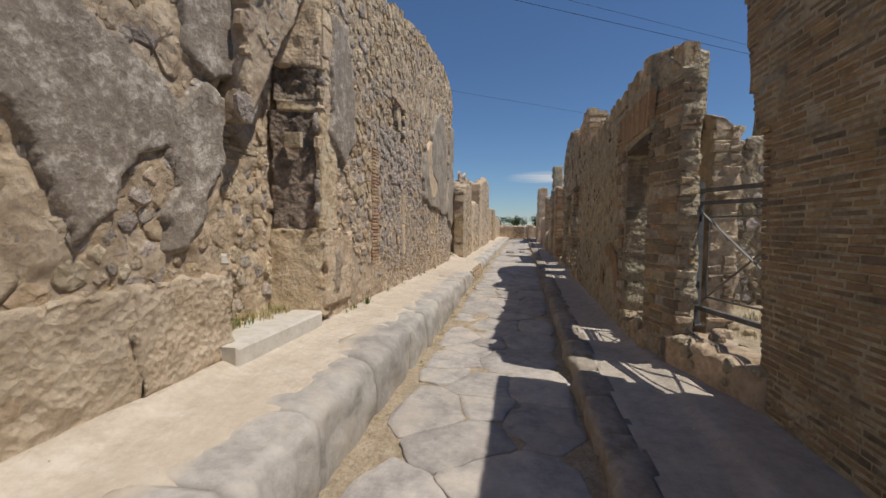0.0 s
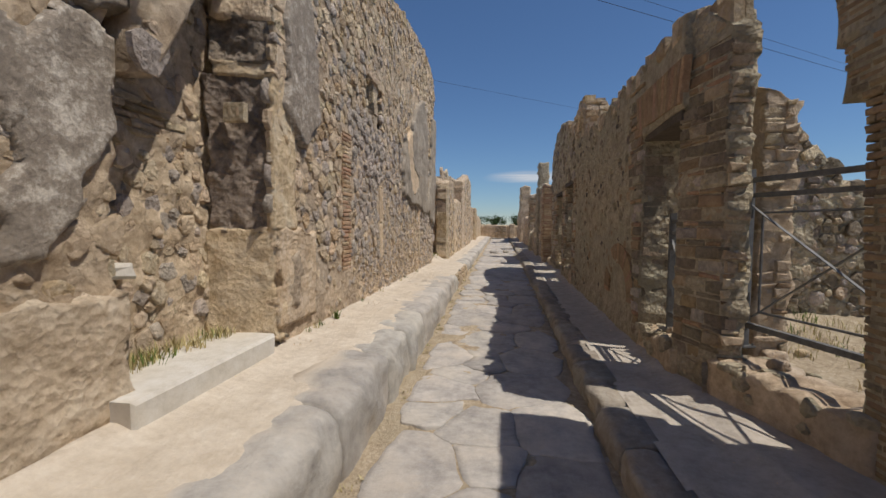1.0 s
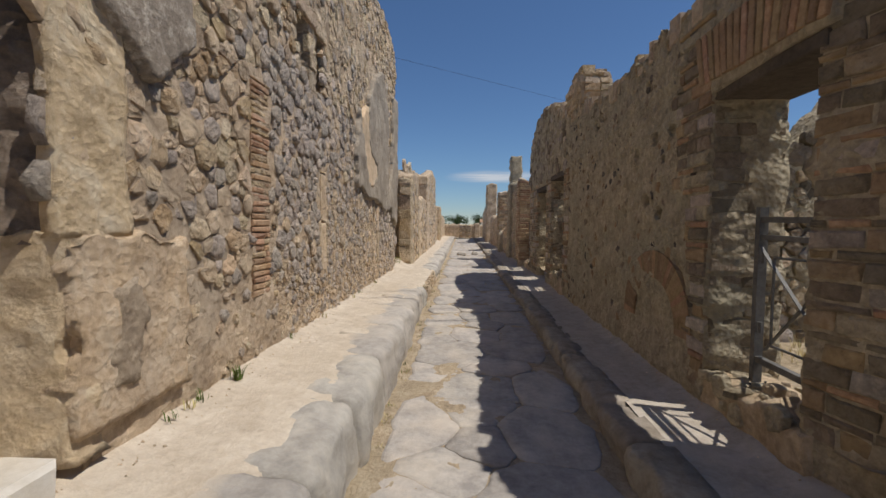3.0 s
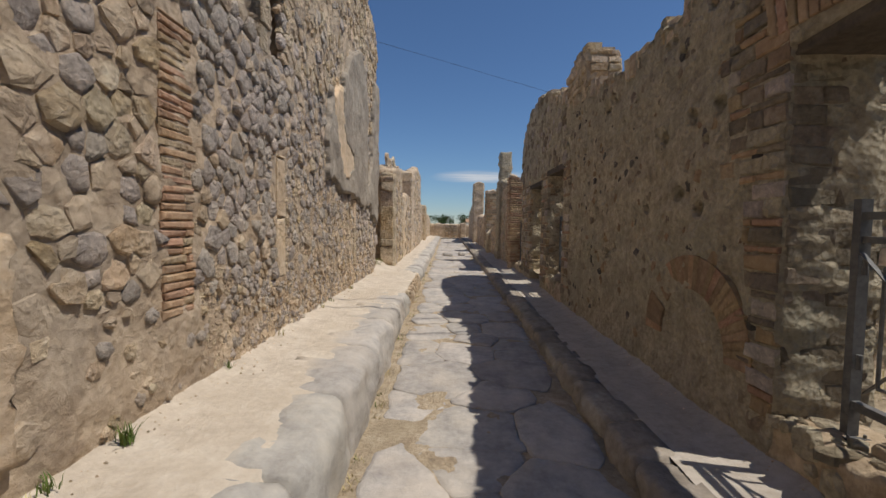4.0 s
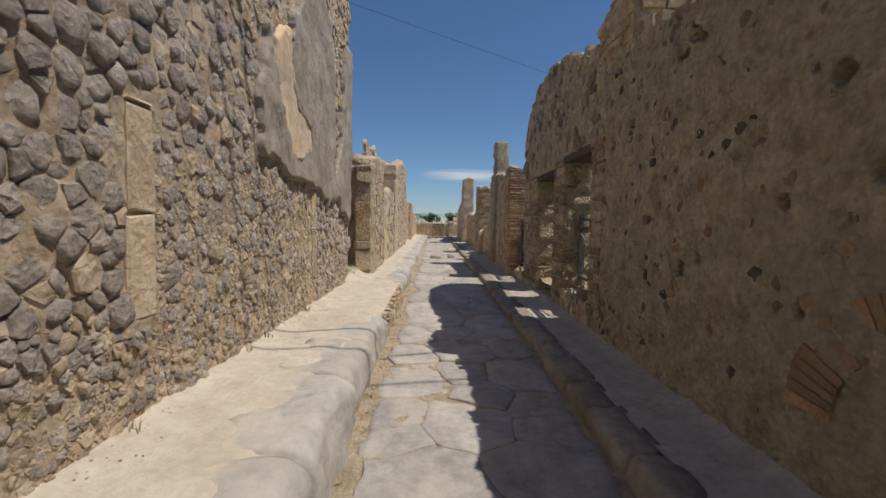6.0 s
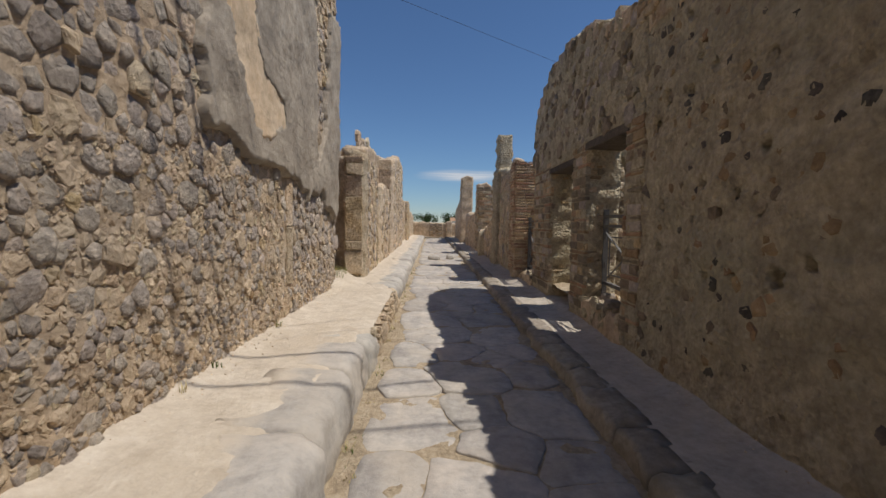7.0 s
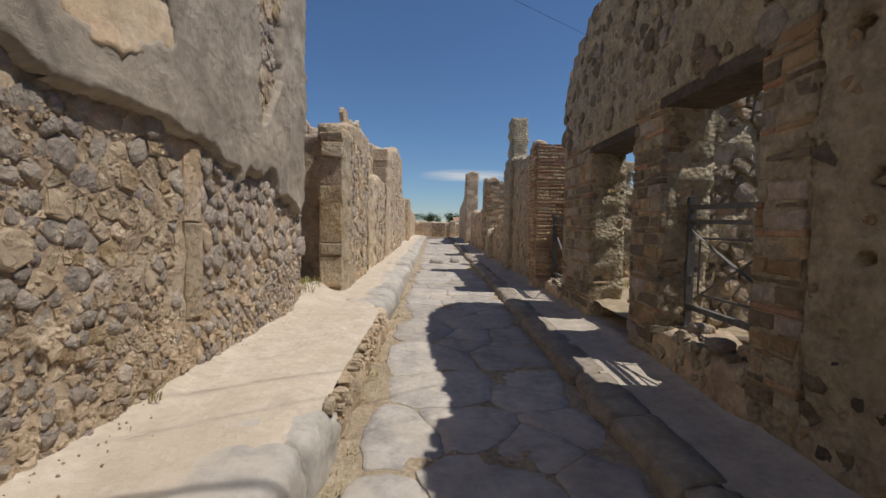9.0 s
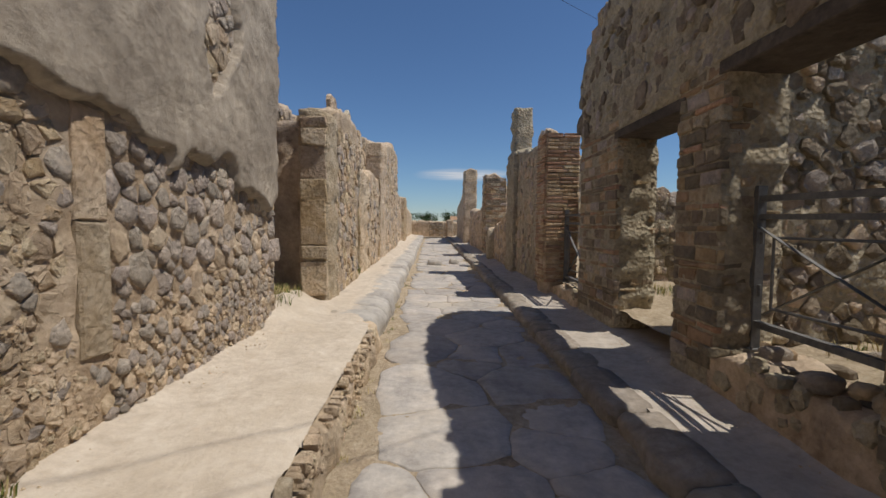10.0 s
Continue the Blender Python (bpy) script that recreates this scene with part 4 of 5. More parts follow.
# relieving arch near the ground
for i in range(31):
    a = math.pi * (i + 0.5) / 31
    if 0.55 < math.pi - a < 0.75:
        continue
    ca, sa, h = math.cos(a), math.sin(a), 0.036
    v = []
    for d in (-0.04, 0.018):
        for r, t in ((0.5, -0.8 * h), (0.5, 0.8 * h), (0.8, 1.2 * h), (0.8, -1.2 * h)):
            v.append(E(8.86 - r * ca - t * sa, d, 0.6 + r * sa - t * ca))
    part("voussoir", v, [(4, 5, 6, 7), (0, 1, 5, 4), (1, 2, 6, 5), (2, 3, 7, 6), (3, 0, 4, 7)], BRICK_PALE if i % 5 else BRICK, wall_6, smooth=False)
slab("wall_stump", E, 11.94, 13.05, 3.7, lerp([11.9, 12.2, 12.8, 13.05], [4.42, 4.46, 4.46, 4.35]), 0.5, MORTAR, wall_6, "", 0.06, 0.05, 0.08, 0.15, 12.0)
STUMP = lambda r, w, g: ("tufa_block", 0.12, (0.2, 0.35), mixed(TUFF, LIME, OCHRE, LIME), (0.0, 0.05), 0.02)
courses(wall_6, E, 11.97, 13.0, 3.85, 4.42, STUMP, 46)
courses(wall_6, facing(11.92), 1.68, 2.16, 3.72, 4.42, STUMP, 49, edge=lambda w: (1.68 + 0.03 * nz(w * 6, 2.0), 2.16))

# ---- ruined house with two doorways, shade side ----
crest_h = lerp([12.7, 13.3, 14.0, 15.0, 16.4, 16.9, 17.3, 17.7], [4.1, 4.15, 4.36, 4.7, 4.7, 4.45, 4.2, 3.7])
wall_7 = slab("wall_7", E, 12.76, 17.66, lambda u: 2.85 if u < 14.97 else 2.72, crest_h, 0.5, MORTAR_SMOOTH, None, "ruined rubble front with two doorways, in the shade", 0.05, 0.04, 0.06, 0.2, 13.0, fine=0.03)
rubble(wall_7, E, 12.95, 17.6, 2.95, 4.7, lambda u, w: 0.16, lambda u, w, g: g.choice((TUFF_SHADE, MORTAR_SMOOTH, LAVA, None, TUFF_SHADE)), 11, lambda u, w: w < crest_h(u) - 0.12, (-0.005, 0.025), 150, lambda u, w: u)
for u0, u1, s in ((12.74, 13.16, 1), (14.42, 15.02, 2), (16.3, 17.55, 3)):
    slab("pier", E, u0, u1, 0.0, 2.9, 0.5, MORTAR_SMOOTH, wall_7, "", 0.05, 0.015, 0.04, 0.0, 14.0 + s, fine=0.012)
    courses(wall_7, E, u0, u1, 0.4, 2.85, MIXED, 50 + s, 120, joint=0.014, edge=ragged(u0, u1, s * 2.0), face=lambda u, w: 0.006)
    courses(wall_7, facing(u0 + 0.02), 1.7, 2.15, 0.4, 2.8, ROUGH_SHADE, 60 + s, 90, joint=0.014, edge=lambda w: (1.69 + 0.03 * nz(w * 6, 2.0), 2.16))
# unseen wall added behind the pier to cut the sun patch short
slab("inner_jamb", east(2.15), 12.8, 13.58, 0.2, 2.85, 0.5, MORTAR_SMOOTH, wall_7, "", 0.08, 0.02, 0.03, 0.0, 18.5)
for u0, u1, z in ((13.1, 14.5, 2.84), (14.95, 16.4, 2.71)):
    v, f = block(E, u0, u1, z - 0.1, z + 0.02, -0.5, 0.01, 0.01, rngd, 0.01)
    part("lintel_beam", v, f, WOOD, wall_7, "dark timber lintel", False)

# floors and back walls of the ruins on the shade side
sheet("ground_1", 1.75, 8, 3.2, 40, lambda x, y: -0.7 if y < 6.2 and x < 1.95 + (6.2 - y) * 0.34 else east_z(y) + 0.28 + 0.06 * fbm(x, y, 3.0) + 0.03 * fbm(x * 5, y * 5, 3.0), GRIT, 60, 300, "dry earth and stones inside the ruins")
def inner(name, P, a, b, top, s, label, n=80, pick=None, lo=0.3, rad=0.17):
    w_ = slab(name, P, a, b, lo - 0.2, top, 0.4, MORTAR_SMOOTH, None, label, 0.07, 0.05, 0.06, 0.2, 20.0 + s, fine=0.03)
    tp = top if callable(top) else (lambda u: top)
    rubble(w_, P, a, b, lo + 0.05, max(tp(a + (b - a) * i / 9) for i in range(10)), lambda u, w: rad, pick or (lambda u, w, g: g.choice((LAVA, TUFF_SHADE, TUFF, TUFF_SHADE))), 80 + s, lambda u, w: w < tp(u) - 0.12, (0.0, 0.05), n, lambda u, w: w)
    return w_


inner("wall_8", facing(9.0), 2.33, 7.5, lerp([2.1, 3.3, 3.7, 4.1, 4.5, 4.8, 5.5, 7.5], [2.5, 2.7, 3.2, 3.2, 2.8, 2.4, 2.2, 2.2]), 1, "rough rubble wall behind the gate")
inner("wall_10", facing(14.9), 2.1, 5.2, lerp([2.1, 4, 5.2], [3.9, 4.0, 3.4]), 3, "rubble partition wall seen through the doorway", 250, None, 0.4, 0.17)
inner("wall_11", facing(18.6), 2.3, 5.5, lerp([2.1, 3, 5.5], [2.4, 2.3, 2.0]), 4, "low rubble wall inside the ruin", 40)
inner("wall_12", east(6.2), 9.4, 17.5, 2.4, 5, "back wall of the ruin", 40)
# low sills under the gates
for a, b, z, k in ((4.95, 6.25, 0.44, 1), (6.74, 7.9, 0.38, 2), (13.1, 14.5, 0.58, 3), (17.6, 19.0, 0.5, 4)):
    S = (lambda u, d, w: (1.82 + (6.2 - u) * 0.3 - d, u, w)) if k == 1 else E
    sill = slab("sill_wall_%d" % k, S, a, b, 0.0, z, 0.6, MORTAR, None, "low broken sill of rubble under a gate", 0.06, 0.04, 0.02, 0.1, 50.0 + k)
    rubble(sill, S, a, b, 0.2, z, lambda u, w: 0.12, lambda u, w, g: g.choice((MORTAR_SMOOTH, None, None, None)), 70 + k, None, (0.005, 0.025), 40, lambda u, w: w)
    rubble(sill, lambda u, d, w: (S(u, -w, 0)[0], u, z + d), a, b, 0.03, 0.58, lambda u, w: 0.14, lambda u, w, g: g.choice((TUFF_SHADE, MORTAR_SMOOTH, None, None, None)), 74 + k, None, (0.005, 0.03), 40, lambda u, w: w)

# ---- farther ruins, shade side ----
def pillar(name, x0, x1, y0, y1, z0, z1, m, label, s, face_plan=None, jag=0.15, n=80):
    """A standing pillar of masonry, faced towards the street and along it."""
    ob = slab(name, facing(y0), x0, x1, z0, z1, y1 - y0, m, None, label, 0.09, 0.03, 0.05, jag, 30.0 + s)
    ob["kind"], ob["category"] = "structure", "pillar"
    if face_plan:
        courses(ob, facing(y0), x0, x1, z0 + 0.3, z1 - 0.1 if not callable(z1) else z1(x0) - 0.1, face_plan, 90 + s, n, joint=0.016, edge=lambda w: (x0 + 0.01, x1 - 0.01), face=lambda u, w: 0.016)
        courses(ob, east(x0), y0, y1, z0 + 0.3, z1 - 0.1 if not callable(z1) else z1(x0) - 0.1, face_plan, 120 + s, n, joint=0.016, edge=lambda w: (y0 + 0.01, y1 - 0.01), face=lambda u, w: 0.016)
    return ob


BRICKS = lambda r, w, g: ("brick", 0.07, (0.2, 0.4), mixed(BRICK, BRICK, OCHRE), (0.006, 0.016), 0.006)
pillar("pillar_1", 1.52, 2.15, 19.0, 19.6, 0.2, lerp([1.5, 1.75, 1.9, 2.15], [3.35, 3.35, 3.1, 3.3]), MORTAR, "brick-faced pillar with a broken top", 1, BRICKS)
wall_13 = slab("wall_13", E, 19.5, 22.5, 0.1, lerp([19.5, 20.5, 22.4], [3.1, 3.3, 3.5]), 0.5, MORTAR_SMOOTH, None, "rendered wall in the shade", 0.1, 0.03, 0.05, 0.2, 15.0)
pillar("pillar_2", 1.56, 2.15, 22.3, 23.3, 0.2, 3.5, MORTAR_SMOOTH, "rendered pillar in the shade", 2)
pillar("pillar_3", 1.6, 2.08, 22.45, 23.0, 3.3, 4.65, MORTAR_SMOOTH, "tall slender masonry stump", 3, None, 0.05)
wall_14 = slab("wall_14", E, 23.2, 28.2, 0.1, lerp([23, 24, 26, 28.2], [3.3, 1.9, 1.6, 1.4]), 0.5, MORTAR, None, "low ruined wall", 0.12, 0.04, 0.1, 0.2, 16.0)
pillar("pillar_4", 1.64, 2.5, 28.6, 29.6, 0.2, lerp([1.6, 2.0, 2.5], [3.6, 3.7, 3.4]), MORTAR, "broad ruined pillar of mixed masonry", 4, MIXED)
wall_15 = slab("wall_15", E, 29.6, 36, 0.1, lerp([29.6, 31, 36], [2.8, 2.2, 2.4]), 0.5, MORTAR, None, "ruined wall farther up the street", 0.14, 0.05, 0.1, 0.3, 17.0)
pillar("pillar_5", 1.45, 2.25, 37.6, 38.6, 0.2, lerp([1.45, 1.8, 2.25], [4.9, 5.05, 4.95]), MORTAR, "tall ruined pillar far up the street", 5, None, 0.03)
slab("wall_16", E, 38.6, 48, 0.1, lerp([38, 41, 44, 48], [3.2, 4.2, 3.4, 3.0]), 0.5, MORTAR, None, "ruined wall at the end of the street", 0.2, 0.05, 0.1, 0.3, 18.0)
inner("wall_17", facing(24.5), 2.2, 6, 3.8, 6, "rubble cross wall in a far ruin", 30, None, 0.4, 0.24)
inner("wall_18", facing(33.0), 2.2, 6, 3.6, 7, "rubble cross wall in a far ruin", 20, None, 0.5, 0.28)

# ---- farther ruins, sunny side ----
W3 = west(-2.0)
wall_19 = slab("wall_19", west(-3.0), 15.6, 21.5, 0.3, lerp([15.6, 17, 21.5], [3.6, 3.5, 3.5]), 0.4, MORTAR_GREY, None, "set-back wall of a doorway, half in shadow", 0.09, 0.04, 0.03, 0.15, 40.0)
rubble(wall_19, west(-3.0), 15.9, 20.5, 0.6, 3.3, lambda u, w: 0.18, lambda u, w, g: g.choice((TUFF, MORTAR_GREY, LAVA)), 61, None, (0.01, 0.05), 40, lambda u, w: w)
BLOCKS = lambda r, w, g: ("pier_block", (0.5, 0.2, 0.62, 0.3, 0.42, 0.26)[r % 6], (0.35, 0.6), mixed(OCHRE, LIME, TUFF, LIME), (0.0, 0.035), 0.022)
pillar("pillar_6", -2.36, -2.0, 17.0, 17.7, 0.25, lerp([-2.36, -2.2, -2.0], [3.1, 3.15, 3.05]), LIME, "tall pier of ochre blocks beside a dark doorway", 6, BLOCKS, 0.05)
slab("wall_27", facing(17.45), -3.05, -2.4, 0.3, 3.05, 0.3, MORTAR_GREY, None, "rubble cross wall closing a shaded doorway", 0.08, 0.04, 0.0, 0.1, 47.0, fine=0.02)
wall_20 = slab("wall_20", west(-2.05), 17.6, 19.7, 0.3, lerp([17.6, 18.6, 19.7], [3.25, 3.45, 3.4]), 0.5, MORTAR, None, "rubble wall between two piers in the sun", 0.09, 0.03, 0.0, 0.05, 41.0)
rubble(wall_20, west(-2.05), 17.7, 19.6, 0.5, 3.3, lambda u, w: 0.15, lambda u, w, g: g.choice((LIME, TUFF, LAVA, OCHRE)), 62, lambda u, w: w < 3.05, (0.0, 0.03), 100, lambda u, w: w)
pillar("pillar_7", -2.6, -2.1, 20.4, 21.6, 0.3, lerp([-2.6, -2.1], [2.9, 2.7]), LIME, "pale stone pier in the sun", 7, BLOCKS)
wall_21 = slab("wall_21", west(-2.6), 19.5, 25, 0.3, lerp([19.5, 21, 25], [3.6, 3.8, 4.1]), 0.4, MORTAR, None, "set-back rubble wall", 0.12, 0.04, 0.03, 0.25, 42.0)
rubble(wall_21, west(-2.6), 19.7, 24.8, 0.6, 4.0, lambda u, w: 0.24, lambda u, w, g: g.choice((LIME, TUFF, LAVA, MORTAR)), 63, None, (0.02, 0.05), 20, lambda u, w: w)
wall_22 = slab("wall_22", west(-2.1), 21.6, 23.6, 0.3, lerp([21.6, 22.3, 23.6], [2.7, 2.9, 2.8]), 0.4, MORTAR, None, "rubble wall in the sun", 0.1, 0.04, 0.05, 0.2, 43.0)
pillar("pillar_8", -2.6, -2.1, 24.2, 25.6, 0.3, lerp([-2.6, -2.1], [4.1, 4.0]), LIME, "pale tall pier in the sun", 8, BLOCKS, 0.15, 60)
wall_23 = slab("wall_23", west(-2.15), 25.6, 31, 0.3, lerp([25.6, 27, 29, 31], [4.1, 4.5, 4.8, 4.7]), 0.5, MORTAR, None, "tall wall in the sun", 0.14, 0.05, 0.05, 0.25, 44.0)
wall_24 = slab("wall_24", west(-2.35), 30.5, 37, 0.3, lerp([31, 33, 37], [4.2, 3.4, 3.0]), 0.5, MORTAR, None, "rubble wall in the sun", 0.16, 0.05, 0.05, 0.25, 45.0)
pillar("pillar_9", -2.7, -2.15, 36.6, 38.6, 0.3, 3.2, OCHRE, "ochre pier far up the street", 9, BLOCKS, 0.15, 30)
slab("wall_25", west(-2.3), 38.5, 50, 0.3, lerp([38, 44, 50], [2.7, 2.8, 2.4]), 0.5, MORTAR, None, "ruined wall at the end of the street", 0.2, 0.05, 0.05, 0.25, 46.0)

for w_, P_, a, c, z, t_, k in ((wall_1, W, 6.05, 15.8, crest_w, 0.6, 1), (wall_5, E5, 6.22, 6.83, crest_5, 0.2, 2), (wall_6, E, 6.75, 12.7, crest_e, 0.6, 3), (wall_6, E, 11.92, 13.02, lerp([11.9, 12.2, 12.8, 13.05], [4.42, 4.46, 4.46, 4.35]), 0.47, 4), (wall_7, E, 12.95, 17.6, crest_h, 0.47, 5)):
    crest(w_, P_, a, c, z, t_, 200 + k, (TUFF, LIME, MORTAR, OCHRE))

far_pick = lambda u, w, g: g.choice((LIME, TUFF, LAVA, MORTAR, None))
for P_, a, c, top, k, rad in ((west(-2.1), 21.6, 23.6, lerp([21.6, 23.6], [2.6, 2.6]), 1, 0.17), (west(-2.15), 25.6, 31, lerp([25.6, 29, 31], [3.9, 4.6, 4.5]), 2, 0.2), (west(-2.35), 31, 37, lerp([31, 33, 37], [3.9, 3.2, 2.8]), 3, 0.26),
                              (east(XE), 19.6, 22.3, lerp([19.5, 22.4], [2.9, 3.3]), 4, 0.2), (east(XE), 23.3, 28.1, lerp([23.3, 24, 28.1], [2.6, 1.7, 1.2]), 5, 0.2), (east(XE), 29.7, 36, lerp([29.7, 31, 36], [2.5, 2.0, 2.1]), 6, 0.26)):
    root = {1: wall_22, 2: wall_23, 3: wall_24, 4: wall_13, 5: wall_14, 6: wall_15}[k]
    rubble(root, P_, a, c, 0.5, 4.6, lambda u, w: rad, far_pick if k < 4 else (lambda u, w, g: g.choice((TUFF, MORTAR, LAVA, None, None))), 300 + k, lambda u, w: w < top(u) - 0.05, (0.0, 0.035), 30, lambda u, w: u)

# the end of the street
sheet("pavement_3", -6, 6, 47.5, 49.8, lambda x, y: 0.52 + 0.01 * fbm(x, y, 2.0), DUST, 24, 8, "dusty crossing at the end of the street", "pavement")
slab("wall_26", facing(50.0), -8, 8, 0.2, lerp([-8, -1, 0, 8], [2.0, 1.95, 1.85, 1.9]), 0.5, MORTAR, None, "low wall across the end of the street", 0.2, 0.05, 0.05, 0.15, 47.0)
pillar("pillar_10", -0.7, 0.5, 48.4, 49.2, 0.3, 1.85, MORTAR, "squat ruined pier at the crossing", 10, MIXED, 0.1, 40)
pillar("pillar_11", 0.85, 1.4, 49.0, 49.8, 0.3, 2.0, MORTAR, "ruined pier at the crossing", 11)
# walls that close the street behind
slab("wall_27", west(-2.9), -6.3, -5.9, 0, 4, 0.5, MORTAR, None, "rubble wall closing the street", 0.3)
slab("wall_28", lambda u, d, w: (u, -6.2 + d, w), -3, 2.5, -0.6, 3.2, 0.4, MORTAR, None, "rubble wall closing the street behind", 0.3)

# ---- gates ----
def gate(x, y_h, y_f, z0, z1, label, post_top=0.1, inner=True):
    """A steel site gate: a hinge post, beams above and below, a light leaf and two braces."""
    root = tagged(new("metal_gate"), label, "gate", "gates in the doorways")
    root.location = (x, y_h, z0)
    s = 1 if y_f > y_h else -1

    def add(name, geo, lab="", over=None):
        v, f = geo
        return part(name, [(p[0] - x, p[1] - y_h, p[2] - z0) for p in v], f, STEEL, over or root, lab, False)

    post = add("hinge_post", bar((x, y_h, z0 - 0.12), (x, y_h, z1 + post_top), 0.07, 0.05))
    add("free_post", bar((x, y_f, z0 - 0.1), (x, y_f, z1), 0.05, 0.05))
    add("top_beam", bar((x, y_h + s * 0.025, z1), (x, y_f - s * 0.025, z1 - 0.02), 0.045, 0.045))
    add("second_beam", bar((x, y_h + s * 0.025, z1 - 0.14), (x, y_f - s * 0.025, z1 - 0.16), 0.04, 0.04))
    add("bottom_beam", bar((x, y_h + s * 0.025, z0 + 0.08), (x, y_f - s * 0.025, z0 + 0.06), 0.05, 0.05))
    if inner:
        a, b = y_h + s * 0.14, y_f - s * 0.16
        lo, hi = z0 + 0.22, z1 - 0.3
        for p, q in (((a, lo), (a, hi)), ((b, lo), (b, hi)), ((a, lo), (b, lo)), ((a, hi), (b, hi))):
            add("leaf_rod", tube((x + 0.012, p[0], p[1]), (x + 0.012, q[0], q[1]), 0.011, 6))
        add("brace", bar((x - 0.02, y_h + s * 0.03, z1 - 0.22), (x - 0.02, y_f - s * 0.05, z0 + 0.3), 0.03, 0.006))
        add("brace", bar((x + 0.03, y_h + s * 0.05, z0 + 0.16), (x + 0.03, y_f - s * 0.03, z1 - 0.25), 0.03, 0.006))
    for z in (z0 + 0.3, z1 - 0.35):
        add("hinge", tube((x - 0.01, y_h + s * 0.045, z), (x - 0.01, y_h + s * 0.045, z + 0.09), 0.016, 8), "", post)
    plate = add("base_plate", bar((x, y_h, z0 - 0.13), (x, y_h, z0 - 0.115), 0.14, 0.14))
    for dx in (-0.05, 0.05):
        for dy in (-0.05, 0.05):
            add("bolt", tube((x + dx, y_h + dy, z0 - 0.118), (x + dx, y_h + dy, z0 - 0.095), 0.009, 6), "", plate)
    return root


gate(2.16, 6.38, 4.95, 0.66, 2.08, "galvanised steel gate with crossed braces in a gap").rotation_euler = (0, 0, radians(15))
gate(1.98, 7.66, 6.86, 0.50, 1.72, "galvanised steel gate closing a narrow doorway")
gate(1.98, 14.41, 13.2, 0.72, 1.78, "galvanised steel gate closing a ruined doorway")
gate(1.9, 18.9, 17.8, 0.55, 1.75, "galvanised steel gate beside a brick pillar")

# ---- number plates of stone, their figures as bars ----
def plaque(P, u, w, wide, high, d, label):
    root = tagged(new("stone_plaque"), label, "plaque")
    v, f = block(P, u - wide / 2, u + wide / 2, w - high / 2, w + high / 2, d - 0.04, d + 0.025, 0.006, random.Random(4), 0.003)
    part("plate", v, f, LIME, root, "", False)
    for k in (-1, 1):
        v, f = block(P, u + k * wide * 0.19 - wide * 0.07, u + k * wide * 0.19 + wide * 0.07, w - high * 0.2, w + high * 0.2, d, d + 0.027, 0.002, random.Random(5), 0.0)
        part("raised_bar", v, f, PLASTER_PALE, root, "pale raised bar", False)


plaque(facing(5.765), -2.57, 2.665, 0.21, 0.17, 0.0, "small grey stone plate on a pier")
plaque(facing(17.08), -2.3, 2.2, 0.2, 0.2, 0.03, "small pale stone plate on a pier")

v, f = block(west(-2.9), 4.5, 4.84, 1.24, 1.34, -0.05, 0.16, 0.025, random.Random(6), 0.025)
tagged(part("stone_shelf", v, f, MARBLE, None, "", False), "white stone fragment set in the blocked doorway", "stone shelf")

# ---- stones in the road ----
def boulder(name, x, y, z, sx, sy, sz, seed, mat_, label, category):
    rng = random.Random(seed)
    bm = bmesh.new()
    bmesh.ops.create_icosphere(bm, subdivisions=3, radius=1)
    for q in bm.verts:
        p = q.co
        k = max(abs(p.x), abs(p.y), abs(p.z)) ** 0.55
        p /= k
        p *= 1 + 0.09 * fbm(p.x * 1.5 + seed, p.y * 1.5, p.z * 1.5, 4)
        q.co = Vector((x + p.x * sx, y + p.y * sy, z + p.z * sz))
    me = bpy.data.meshes.new(name)
    bm.to_mesh(me)
    bm.free()
    me.materials.append(mat_)
    me.polygons.foreach_set("use_smooth", [True] * len(me.polygons))
    return tagged(new(name, me), label, category)


for x, y, sx, seed in ((-0.45, 25.4, 0.24, 1), (0.22, 25.8, 0.16, 2)):
    tagged(boulder("stepping_stone", x, y, road_z(y) + 0.05, sx, 0.3, 0.12, seed, KERB, "worn basalt stepping stone across the road", "stepping stone"), group="stepping stones")
boulder("guard_stone", 1.75, 26.6, east_z(26.6) + 0.45, 0.32, 0.4, 0.62, 9, MORTAR_SMOOTH, "low rounded masonry stump by the wall", "stump")
rng = random.Random(12)
for k in range(26):
    side = k % 3
    y = rng.uniform(4.6, 16.5)
    x = rng.uniform(2.2, 3.2) if side else rng.uniform(1.72, 2.05)
    if not side:
        y = rng.choice((rng.uniform(5.2, 6.0), rng.uniform(6.85, 7.8), rng.uniform(13.2, 14.4)))
    if y < 6.2:
        x = x + 0.9 if side else x + 0.3
    z = east_z(y) + 0.31 if side else (0.46 if y < 6.2 else 0.4 if y < 9 else 0.6)
    r = rng.uniform(0.05, 0.11)
    boulder("loose_stone", x, y, z + r * 0.35, r * 1.2, r, r * 0.75, 20 + k, rng.choice((TUFF, LIME, LAVA)), "loose rubble stone on dry earth", "stone")


